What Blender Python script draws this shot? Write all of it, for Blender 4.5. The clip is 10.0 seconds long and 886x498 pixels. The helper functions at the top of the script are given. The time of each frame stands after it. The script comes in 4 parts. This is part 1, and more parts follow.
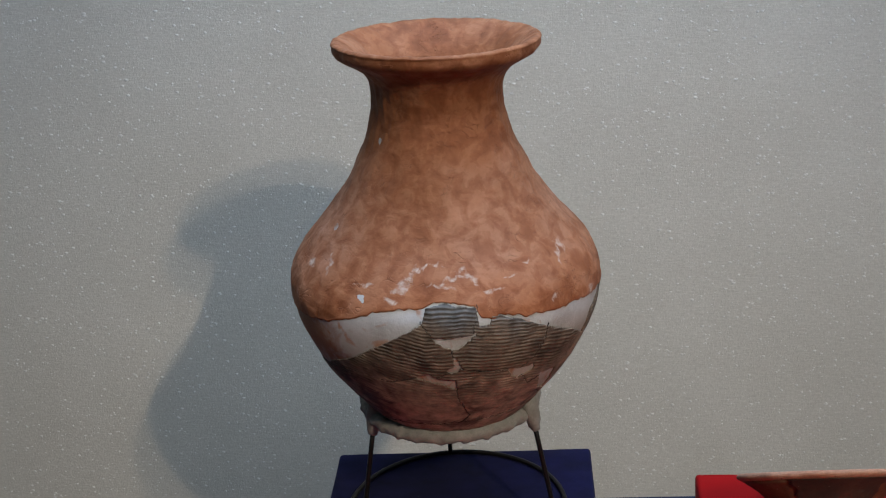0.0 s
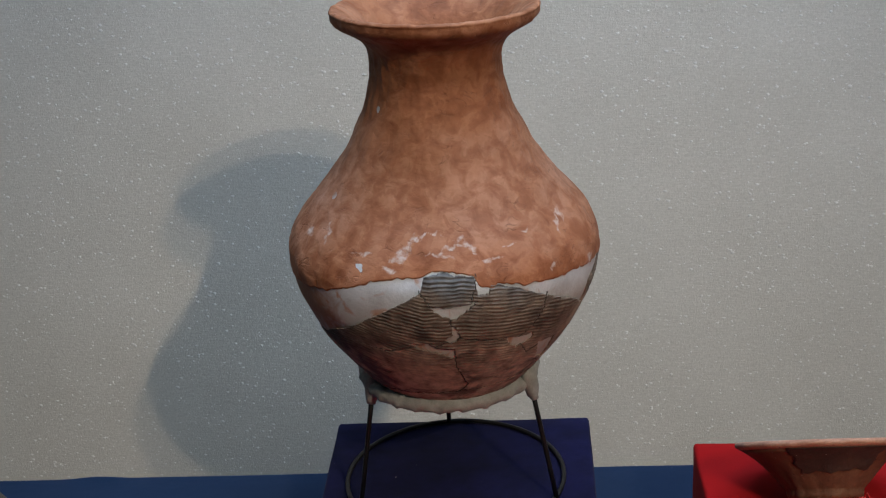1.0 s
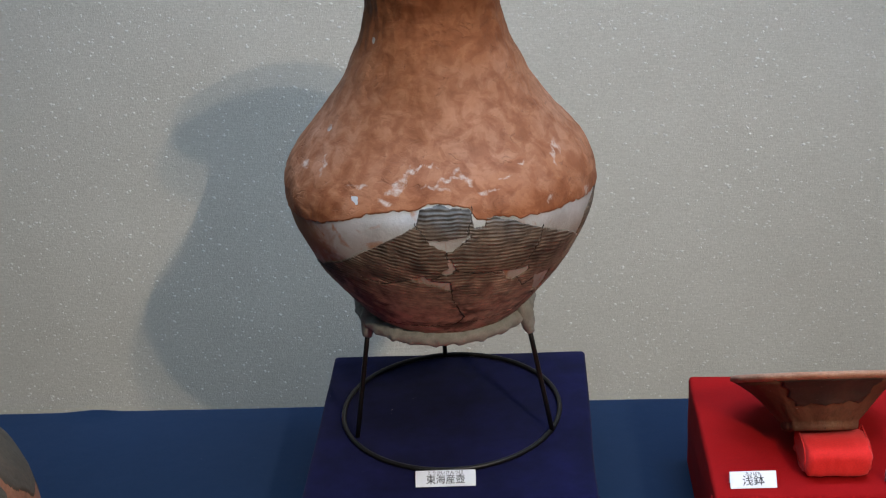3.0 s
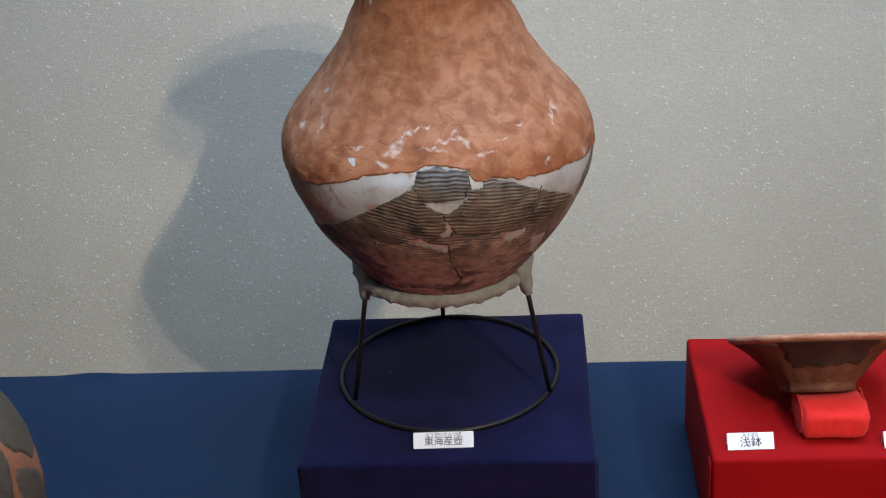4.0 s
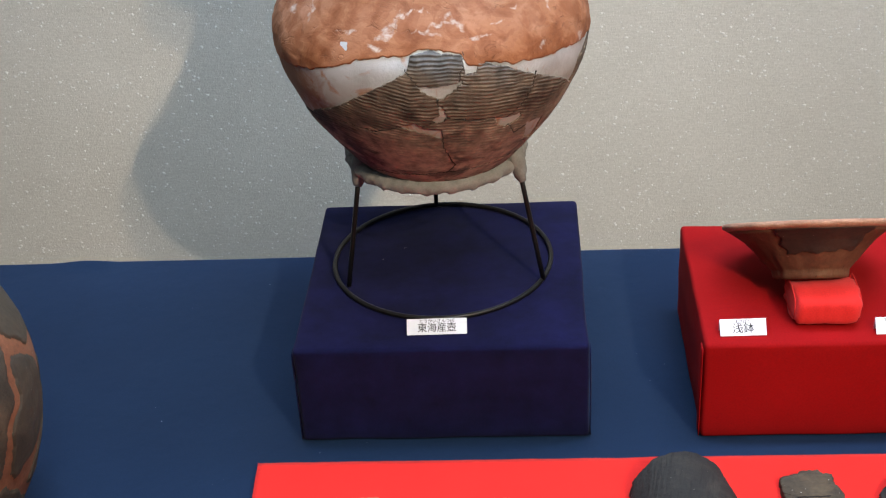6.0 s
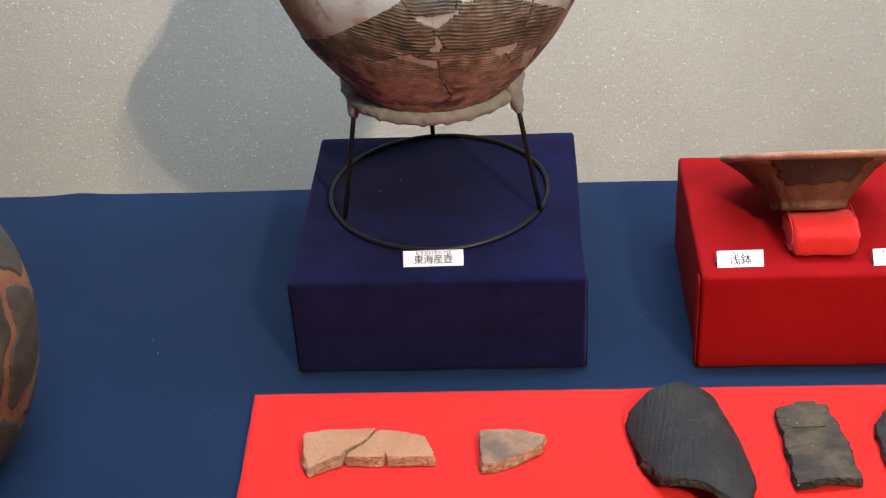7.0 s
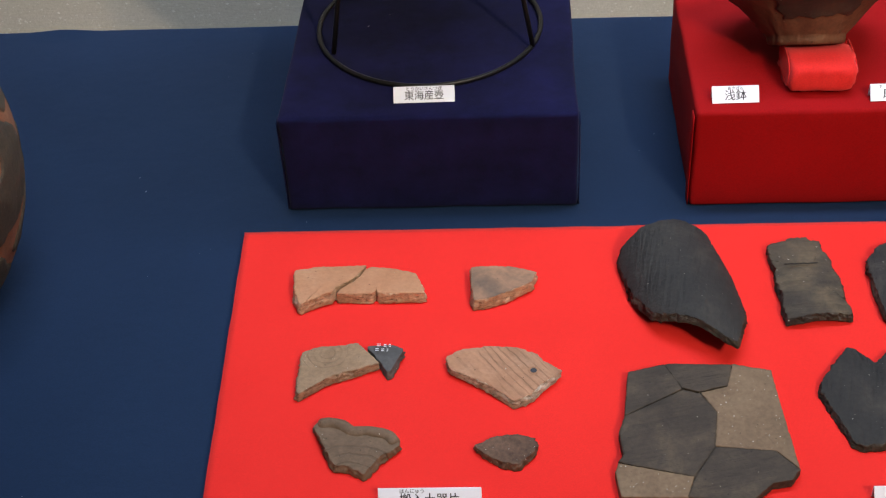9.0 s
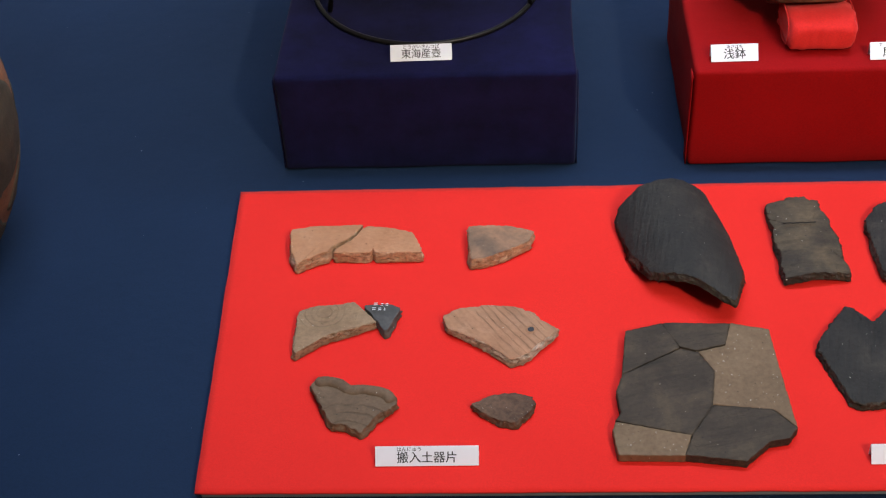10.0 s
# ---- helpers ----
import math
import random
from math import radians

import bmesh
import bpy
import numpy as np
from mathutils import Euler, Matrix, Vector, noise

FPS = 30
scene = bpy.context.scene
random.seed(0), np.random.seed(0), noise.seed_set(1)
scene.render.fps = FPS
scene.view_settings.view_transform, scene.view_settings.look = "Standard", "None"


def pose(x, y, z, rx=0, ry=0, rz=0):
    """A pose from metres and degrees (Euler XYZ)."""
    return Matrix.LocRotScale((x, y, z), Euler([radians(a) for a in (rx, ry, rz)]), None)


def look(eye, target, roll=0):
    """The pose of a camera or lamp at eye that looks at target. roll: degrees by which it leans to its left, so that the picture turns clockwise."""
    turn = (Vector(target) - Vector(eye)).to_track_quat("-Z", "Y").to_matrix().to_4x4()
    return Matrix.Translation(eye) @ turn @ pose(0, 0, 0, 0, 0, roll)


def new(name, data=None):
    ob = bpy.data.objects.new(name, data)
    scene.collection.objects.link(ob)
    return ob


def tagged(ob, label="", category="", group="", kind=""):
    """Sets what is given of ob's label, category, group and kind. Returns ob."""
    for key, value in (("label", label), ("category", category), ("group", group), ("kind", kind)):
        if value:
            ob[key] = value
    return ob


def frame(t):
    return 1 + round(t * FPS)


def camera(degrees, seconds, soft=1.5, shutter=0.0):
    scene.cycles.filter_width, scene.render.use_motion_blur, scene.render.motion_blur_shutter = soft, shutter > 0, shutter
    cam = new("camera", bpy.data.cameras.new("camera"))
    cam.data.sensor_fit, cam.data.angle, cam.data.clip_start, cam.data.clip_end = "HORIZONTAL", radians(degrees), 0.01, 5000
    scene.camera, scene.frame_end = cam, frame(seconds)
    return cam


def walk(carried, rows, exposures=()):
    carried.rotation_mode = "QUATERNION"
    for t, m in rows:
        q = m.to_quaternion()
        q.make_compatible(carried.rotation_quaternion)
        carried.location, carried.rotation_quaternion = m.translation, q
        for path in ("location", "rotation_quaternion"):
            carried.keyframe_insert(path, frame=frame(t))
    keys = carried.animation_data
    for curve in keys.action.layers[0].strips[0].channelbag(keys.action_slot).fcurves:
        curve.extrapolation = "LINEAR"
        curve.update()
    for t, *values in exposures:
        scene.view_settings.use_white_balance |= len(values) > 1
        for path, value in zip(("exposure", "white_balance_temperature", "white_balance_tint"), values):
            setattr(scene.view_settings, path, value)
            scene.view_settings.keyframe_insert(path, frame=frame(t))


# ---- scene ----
cam = camera(35.77, 10.0, soft=1.2)
PATH = [
    (0.0, 0.0928, -1.1379, 0.9406, 4.116, -21.405, -3.531),
    (0.5, 0.0923, -1.1376, 0.9391, 4.114, -22.010, -3.488),
    (1.0, 0.0935, -1.1360, 0.9381, 4.176, -22.630, -3.551),
    (1.5, 0.0940, -1.1368, 0.9367, 4.198, -23.273, -3.570),
    (2.0, 0.0931, -1.1343, 0.9347, 4.172, -23.725, -3.551),
    (3.5, 0.0938, -1.1330, 0.9303, 4.215, -26.029, -3.551),
    (4.0, 0.0943, -1.1315, 0.9286, 4.241, -26.736, -3.594),
    (4.5, 0.0924, -1.1299, 0.9280, 4.162, -27.719, -3.537),
    (5.0, 0.0943, -1.1302, 0.9242, 4.256, -28.549, -3.596),
    (5.5, 0.0936, -1.1288, 0.9219, 4.230, -29.836, -3.589),
    (7.0, 0.0931, -1.1238, 0.9136, 4.274, -33.957, -3.656),
    (7.5, 0.0922, -1.1235, 0.9099, 4.225, -35.213, -3.632),
    (8.0, 0.0924, -1.1219, 0.9076, 4.262, -36.492, -3.685),
    (8.5, 0.0895, -1.1224, 0.9027, 4.109, -37.642, -3.574),
    (8.6, 0.0896, -1.1215, 0.9017, 4.128, -37.944, -3.592),
    (8.7, 0.0897, -1.1207, 0.9006, 4.146, -38.641, -3.609),
    (8.8, 0.0898, -1.1198, 0.8996, 4.164, -39.547, -3.627),
    (8.9, 0.0899, -1.1190, 0.8986, 4.183, -40.104, -3.645),
    (9.0, 0.0899, -1.1181, 0.8975, 4.201, -40.376, -3.663),
    (9.2, 0.0901, -1.1181, 0.8964, 4.205, -40.539, -3.659),
    (9.4, 0.0902, -1.1181, 0.8953, 4.210, -40.585, -3.655),
    (9.5, 0.0903, -1.1181, 0.8947, 4.212, -40.641, -3.652),
    (10.0, 0.0887, -1.1183, 0.8899, 4.117, -41.830, -3.588),
]
EXPOSURES = [(0.0, -0.49, 6450, 13), (2.0, -0.43, 6400, 12), (3.5, -0.17, 6350, 11), (5.0, 0.08, 6450, 11), (5.7, 0.20, 6650, 12), (7.0, 0.40, 6950, 14), (7.5, 0.36, 7100, 15), (8.5, 0.17, 7100, 15), (9.0, -0.02, 7050, 15), (10.0, -0.15, 7100, 15)]
walk(cam, [(t, pose(x, y, z, 90 + pitch, 0, yaw) @ pose(0, 0, 0, 0, 0, roll)) for t, x, y, z, yaw, pitch, roll in PATH], EXPOSURES)

# ---- light ----
world = bpy.data.worlds.new("dim_room")
scene.world = world
world.use_nodes = True
world.node_tree.nodes["Background"].inputs["Color"].default_value = (0.62, 0.80, 1.0, 1)
world.node_tree.nodes["Background"].inputs["Strength"].default_value = 0.10


def lamp(name, kind, m, energy, colour, **settings):
    data = bpy.data.lights.new(name, kind)
    data.energy, data.color = energy, colour
    ob = new(name, data)
    ob.matrix_world = m
    return ob, data


# two neighbouring track spots in front of the case, high on one side
for eye, watts in (((1.351, -2.538, 2.309), 160), ((1.290, -2.237, 2.311), 132)):
    ob, data = lamp("track_spot_lamp", "SPOT", look(eye, (-0.06, 0.78, -0.28)), watts, (1.0, 0.865, 0.68))
    data.spot_size, data.spot_blend, data.shadow_soft_size = radians(37), 1.0, 0.02
# the cool tube in the case's ceiling
ob, data = lamp("case_tube_lamp", "AREA", look((0.25, 0.18, 1.80), (0.25, 0.18, 0.0)), 38, (0.47, 0.70, 1.0))
data.shape, data.size, data.size_y = "RECTANGLE", 1.5, 0.16
# an unseen fill panel added over the visitor to brighten the lower wall; the case's roof shades the upper wall from it
ob, data = lamp("unseen_fill_lamp", "AREA", look((0.45, -1.02, 2.65), (-0.05, 0.78, -0.05)), 5.6, (0.86, 0.93, 1.0))
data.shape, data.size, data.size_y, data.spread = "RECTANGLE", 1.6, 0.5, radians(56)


# ---- materials ----
def material(name, rough=0.8, metal=0.0, spec=0.5):
    m = bpy.data.materials.new(name)
    m.use_nodes = True
    bs = m.node_tree.nodes["Principled BSDF"]
    bs.inputs["Roughness"].default_value = rough
    bs.inputs["Metallic"].default_value = metal
    bs.inputs["Specular IOR Level"].default_value = spec
    return m, m.node_tree.nodes, m.node_tree.links, bs


def coords(n, l, scale=(1, 1, 1), kind="Object"):
    tc, mp = n.new("ShaderNodeTexCoord"), n.new("ShaderNodeMapping")
    mp.inputs["Scale"].default_value = scale
    l.new(tc.outputs[kind], mp.inputs["Vector"])
    return mp.outputs["Vector"]


def noise_tex(n, l, vec, scale, detail=5, rough=0.6, distort=0.0):
    t = n.new("ShaderNodeTexNoise")
    t.inputs["Scale"].default_value, t.inputs["Detail"].default_value = scale, detail
    t.inputs["Roughness"].default_value, t.inputs["Distortion"].default_value = rough, distort
    l.new(vec, t.inputs["Vector"])
    return t.outputs["Fac"]


def ramp(n, l, fac, stops):
    r = n.new("ShaderNodeValToRGB")
    els = r.color_ramp.elements
    while len(els) < len(stops):
        els.new(0.5)
    for el, (p, c) in zip(els, stops):
        el.position, el.color = p, (*c, 1)
    l.new(fac, r.inputs["Fac"])
    return r.outputs["Color"]


def mix(n, l, fac, a, b, blend="MIX"):
    m = n.new("ShaderNodeMix")
    m.data_type, m.blend_type = "RGBA", blend
    for sock, v in ((m.inputs[0], fac), (m.inputs[6], a), (m.inputs[7], b)):
        if isinstance(v, (int, float)):
            sock.default_value = v
        elif isinstance(v, tuple):
            sock.default_value = (*v, 1)
        else:
            l.new(v, sock)
    return m.outputs[2]


def maths(n, l, op, a, b):
    m = n.new("ShaderNodeMath")
    m.operation = op
    for sock, v in zip(m.inputs, (a, b)):
        if isinstance(v, (int, float)):
            sock.default_value = v
        else:
            l.new(v, sock)
    return m.outputs[0]


def bump(n, l, bs, height, dist, strength=1.0, under=None):
    b = n.new("ShaderNodeBump")
    b.inputs["Distance"].default_value, b.inputs["Strength"].default_value = dist, strength
    l.new(height, b.inputs["Height"])
    if under is not None:
        l.new(under, b.inputs["Normal"])
    l.new(b.outputs["Normal"], bs.inputs["Normal"])
    return b.outputs["Normal"]


def wall_cloth():
    m, n, l, bs = material("wall_cloth", 0.9, spec=0.2)
    v = coords(n, l)
    threads = noise_tex(n, l, coords(n, l, (60, 60, 900)), 1.0, 3)
    warp = noise_tex(n, l, coords(n, l, (700, 700, 90)), 1.0, 3)
    grain = noise_tex(n, l, v, 260, 4)
    cloud = noise_tex(n, l, v, 5, 3)
    base = ramp(n, l, cloud, [(0.3, (0.590, 0.545, 0.462)), (0.7, (0.645, 0.598, 0.512))])
    fine = ramp(n, l, grain, [(0.3, (0.87, 0.865, 0.855)), (0.7, (1.0, 1.0, 1.0))])
    lines = ramp(n, l, threads, [(0.35, (0.90, 0.89, 0.87)), (0.65, (1.0, 1.0, 1.0))])
    l.new(mix(n, l, 1.0, mix(n, l, 1.0, base, fine, "MULTIPLY"), lines, "MULTIPLY"), bs.inputs["Base Color"])
    b = bump(n, l, bs, maths(n, l, "ADD", threads, warp), 0.0006, 0.6)
    b = bump(n, l, bs, noise_tex(n, l, coords(n, l, (0.7, 1, 1.3)), 150, 3, 0.5, 0.6), 0.0022, 0.25, b)
    bump(n, l, bs, grain, 0.0009, 0.5, b)
    return m


def cloth(name, dark, light, weave=1500, rough=0.9, sheen=0.2, blotch=9, fleck=True):
    m, n, l, bs = material(name, rough, spec=0.14)
    v = coords(n, l)
    cloud = noise_tex(n, l, v, blotch, 5)
    c = ramp(n, l, cloud, [(0.3, dark), (0.7, light)])
    fine = noise_tex(n, l, v, weave * 0.4, 3)
    c = mix(n, l, 1.0, c, ramp(n, l, fine, [(0.3, (0.82, 0.82, 0.82)), (0.7, (1.0, 1.0, 1.0))]), "MULTIPLY")
    if fleck:
        specks = noise_tex(n, l, v, 210, 2)
        c = mix(n, l, ramp(n, l, specks, [(0.79, (0, 0, 0)), (0.81, (1, 1, 1))]), c, (0.42, 0.40, 0.42))
    l.new(c, bs.inputs["Base Color"])
    bs.inputs["Sheen Weight"].default_value = sheen
    b = bump(n, l, bs, fine, 0.0003, 0.5)
    bump(n, l, bs, noise_tex(n, l, v, 14, 3), 0.004, 0.35, b)
    return m


def attribute(n, name):
    t = n.new("ShaderNodeAttribute")
    t.attribute_name = name
    return t.outputs["Fac"]


def terracotta():
    m, n, l, bs = material("terracotta", 0.72, spec=0.3)
    v = coords(n, l)
    big = noise_tex(n, l, v, 12, 4, 0.6, 0.6)
    mid = noise_tex(n, l, v, 56, 4, 0.5, 0.5)
    swirl = noise_tex(n, l, coords(n, l, (1, 1, 1.6)), 40, 3, 0.5, 0.7)
    wipe = noise_tex(n, l, coords(n, l, (1, 1, 1.8)), 75, 5, 0.62, 0.5)
    fine = noise_tex(n, l, v, 420, 4)
    c = ramp(n, l, big, [(0.30, (0.255, 0.096, 0.041)), (0.50, (0.288, 0.118, 0.058)), (0.70, (0.318, 0.144, 0.082))])
    c = mix(n, l, 0.8, c, ramp(n, l, mid, [(0.36, (0.76, 0.67, 0.58)), (0.455, (0.92, 0.87, 0.82)), (0.475, (1.0, 1.0, 1.0)), (0.535, (1.03, 1.05, 1.08)), (0.555, (1.20, 1.29, 1.40))]), "MULTIPLY")
    c = mix(n, l, 0.45, c, ramp(n, l, swirl, [(0.36, (0.80, 0.74, 0.70)), (0.44, (1.0, 1.0, 1.0)), (0.56, (1.02, 1.03, 1.04)), (0.62, (1.18, 1.22, 1.28))]), "MULTIPLY")
    c = mix(n, l, 0.3, c, ramp(n, l, wipe, [(0.34, (0.66, 0.58, 0.52)), (0.47, (1.0, 1.0, 1.0)), (0.66, (1.16, 1.20, 1.24))]), "MULTIPLY")
    c = mix(n, l, 0.2, c, ramp(n, l, fine, [(0.3, (0.75, 0.74, 0.72)), (0.7, (1.05, 1.05, 1.05))]), "MULTIPLY")
    # short dark creases left by smoothing fingers
    fold = maths(n, l, "ABSOLUTE", maths(n, l, "SUBTRACT", noise_tex(n, l, coords(n, l, (1, 1, 2.0)), 38, 2, 0.5, 1.2), 0.5), 0.0)
    crease = ramp(n, l, fold, [(0.0, (1, 1, 1)), (0.012, (0, 0, 0))])
    crease = mix(n, l, 1.0, crease, ramp(n, l, noise_tex(n, l, v, 30, 2), [(0.53, (0, 0, 0)), (0.60, (1, 1, 1))]), "MULTIPLY")
    c = mix(n, l, maths(n, l, "MULTIPLY", crease, 0.4), c, (0.12, 0.045, 0.022))
    sep = n.new("ShaderNodeSeparateXYZ")
    l.new(v, sep.inputs[0])
    h = maths(n, l, "ADD", sep.outputs["Z"], maths(n, l, "MULTIPLY", mid, 0.05))
    # the neck is wiped smoother with a browner slip; the belly is a stronger orange
    slip = ramp(n, l, h, [(0.285, (0, 0, 0)), (0.345, (0.6, 0.6, 0.6))])
    c = mix(n, l, slip, c, mix(n, l, 1.0, c, (0.80, 0.66, 0.46), "MULTIPLY"))
    low = ramp(n, l, h, [(0.195, (0.75, 0.75, 0.75)), (0.250, (0, 0, 0))])
    c = mix(n, l, low, c, mix(n, l, 1.0, c, (0.98, 0.80, 0.60), "MULTIPLY"))
    # smears of plaster round the belly, broken up by the clay's grain
    smear = maths(n, l, "MULTIPLY", attribute(n, "smear"), noise_tex(n, l, coords(n, l, (1, 1, 1.5)), 110, 4, 0.65, 1.4))
    c = mix(n, l, ramp(n, l, smear, [(0.28, (0, 0, 0)), (0.40, (0.35, 0.35, 0.35)), (0.55, (0.85, 0.85, 0.85))]), c, (0.50, 0.40, 0.34))
    l.new(c, bs.inputs["Base Color"])
    b = bump(n, l, bs, mid, 0.0030, 0.7)
    b = bump(n, l, bs, swirl, 0.0026, 0.5, b)
    b = bump(n, l, bs, wipe, 0.0010, 0.4, b)
    b = bump(n, l, bs, maths(n, l, "SUBTRACT", 1.0, crease), 0.0012, 0.7, b)
    bump(n, l, bs, fine, 0.00025, 0.5, b)
    return m


def plaster():
    """Pale filler, left greyer above; toned brown between the lower sherds, with low front light added to that brown.
    """
    m, n, l, bs = material("grey_plaster", 0.75, spec=0.3)
    v = coords(n, l)
    sep = n.new("ShaderNodeSeparateXYZ")
    l.new(v, sep.inputs[0])
    grain = noise_tex(n, l, v, 25, 5)
    c = ramp(n, l, grain, [(0.3, (0.38, 0.39, 0.40)), (0.55, (0.50, 0.51, 0.52)), (0.75, (0.58, 0.59, 0.59))])
    # real brown tint, lightened to stand in for light from low in front
    tone = ramp(n, l, grain, [(0.3, (0.34, 0.305, 0.265)), (0.7, (0.45, 0.42, 0.375))])
    h = maths(n, l, "ADD", sep.outputs["Z"], maths(n, l, "MULTIPLY", grain, 0.03))
    c = mix(n, l, ramp(n, l, h, [(0.150, (1, 1, 1)), (0.188, (0, 0, 0))]), c, tone)
    # rubbed traces of the clay above
    rub = ramp(n, l, noise_tex(n, l, v, 30, 5, 0.6, 0.8), [(0.55, (0, 0, 0)), (0.64, (0.85, 0.85, 0.85))])
    c = mix(n, l, rub, c, (0.36, 0.17, 0.09))
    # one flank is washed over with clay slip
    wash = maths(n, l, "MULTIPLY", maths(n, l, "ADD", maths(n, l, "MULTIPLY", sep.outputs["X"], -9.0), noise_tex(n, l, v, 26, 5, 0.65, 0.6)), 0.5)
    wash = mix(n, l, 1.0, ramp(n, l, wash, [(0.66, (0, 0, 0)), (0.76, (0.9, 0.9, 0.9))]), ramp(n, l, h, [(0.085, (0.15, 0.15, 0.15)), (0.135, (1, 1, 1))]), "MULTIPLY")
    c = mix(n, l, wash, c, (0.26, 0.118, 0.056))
    l.new(c, bs.inputs["Base Color"])
    bump(n, l, bs, noise_tex(n, l, v, 160, 4), 0.0010, 0.7)
    return m


def fired_sherd():
    """Charcoal near the shoulder, sooty in the middle, red brown towards the foot with low front light added to that
    tone; ridges paler than grooves.
    """
    m, n, l, bs = material("fired_sherd", 0.7, spec=0.3)
    v = coords(n, l)
    sep = n.new("ShaderNodeSeparateXYZ")
    l.new(v, sep.inputs[0])
    wob = noise_tex(n, l, v, 16, 4, 0.6, 0.8)
    h = maths(n, l, "ADD", sep.outputs["Z"], maths(n, l, "MULTIPLY", maths(n, l, "SUBTRACT", wob, 0.5), 0.11))
    # the lowest red browns are lightened in place of light from low in front
    c = ramp(n, l, h, [(0.04, (0.310, 0.225, 0.170)), (0.080, (0.275, 0.192, 0.142)), (0.105, (0.190, 0.133, 0.099)), (0.125, (0.110, 0.078, 0.056)), (0.155, (0.140, 0.107, 0.080)), (0.18, (0.095, 0.092, 0.090))])
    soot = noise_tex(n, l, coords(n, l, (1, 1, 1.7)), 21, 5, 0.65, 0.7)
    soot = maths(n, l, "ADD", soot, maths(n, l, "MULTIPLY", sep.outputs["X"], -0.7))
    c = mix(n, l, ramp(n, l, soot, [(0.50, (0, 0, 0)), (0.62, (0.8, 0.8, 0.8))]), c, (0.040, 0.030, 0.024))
    mid = noise_tex(n, l, v, 90, 5)
    c = mix(n, l, 0.9, c, ramp(n, l, mid, [(0.32, (0.55, 0.53, 0.51)), (0.5, (1.0, 1.0, 1.0)), (0.68, (1.5, 1.45, 1.38))]), "MULTIPLY")
    # cord height pales the ridges and darkens the grooves
    worn = attribute(n, "cord")
    c = mix(n, l, 1.0, c, ramp(n, l, worn, [(0.15, (0.80, 0.78, 0.76)), (0.5, (0.97, 0.97, 0.97)), (0.9, (1.16, 1.16, 1.15))]), "MULTIPLY")
    l.new(c, bs.inputs["Base Color"])
    bump(n, l, bs, noise_tex(n, l, v, 420, 4), 0.0005, 0.6)
    return m


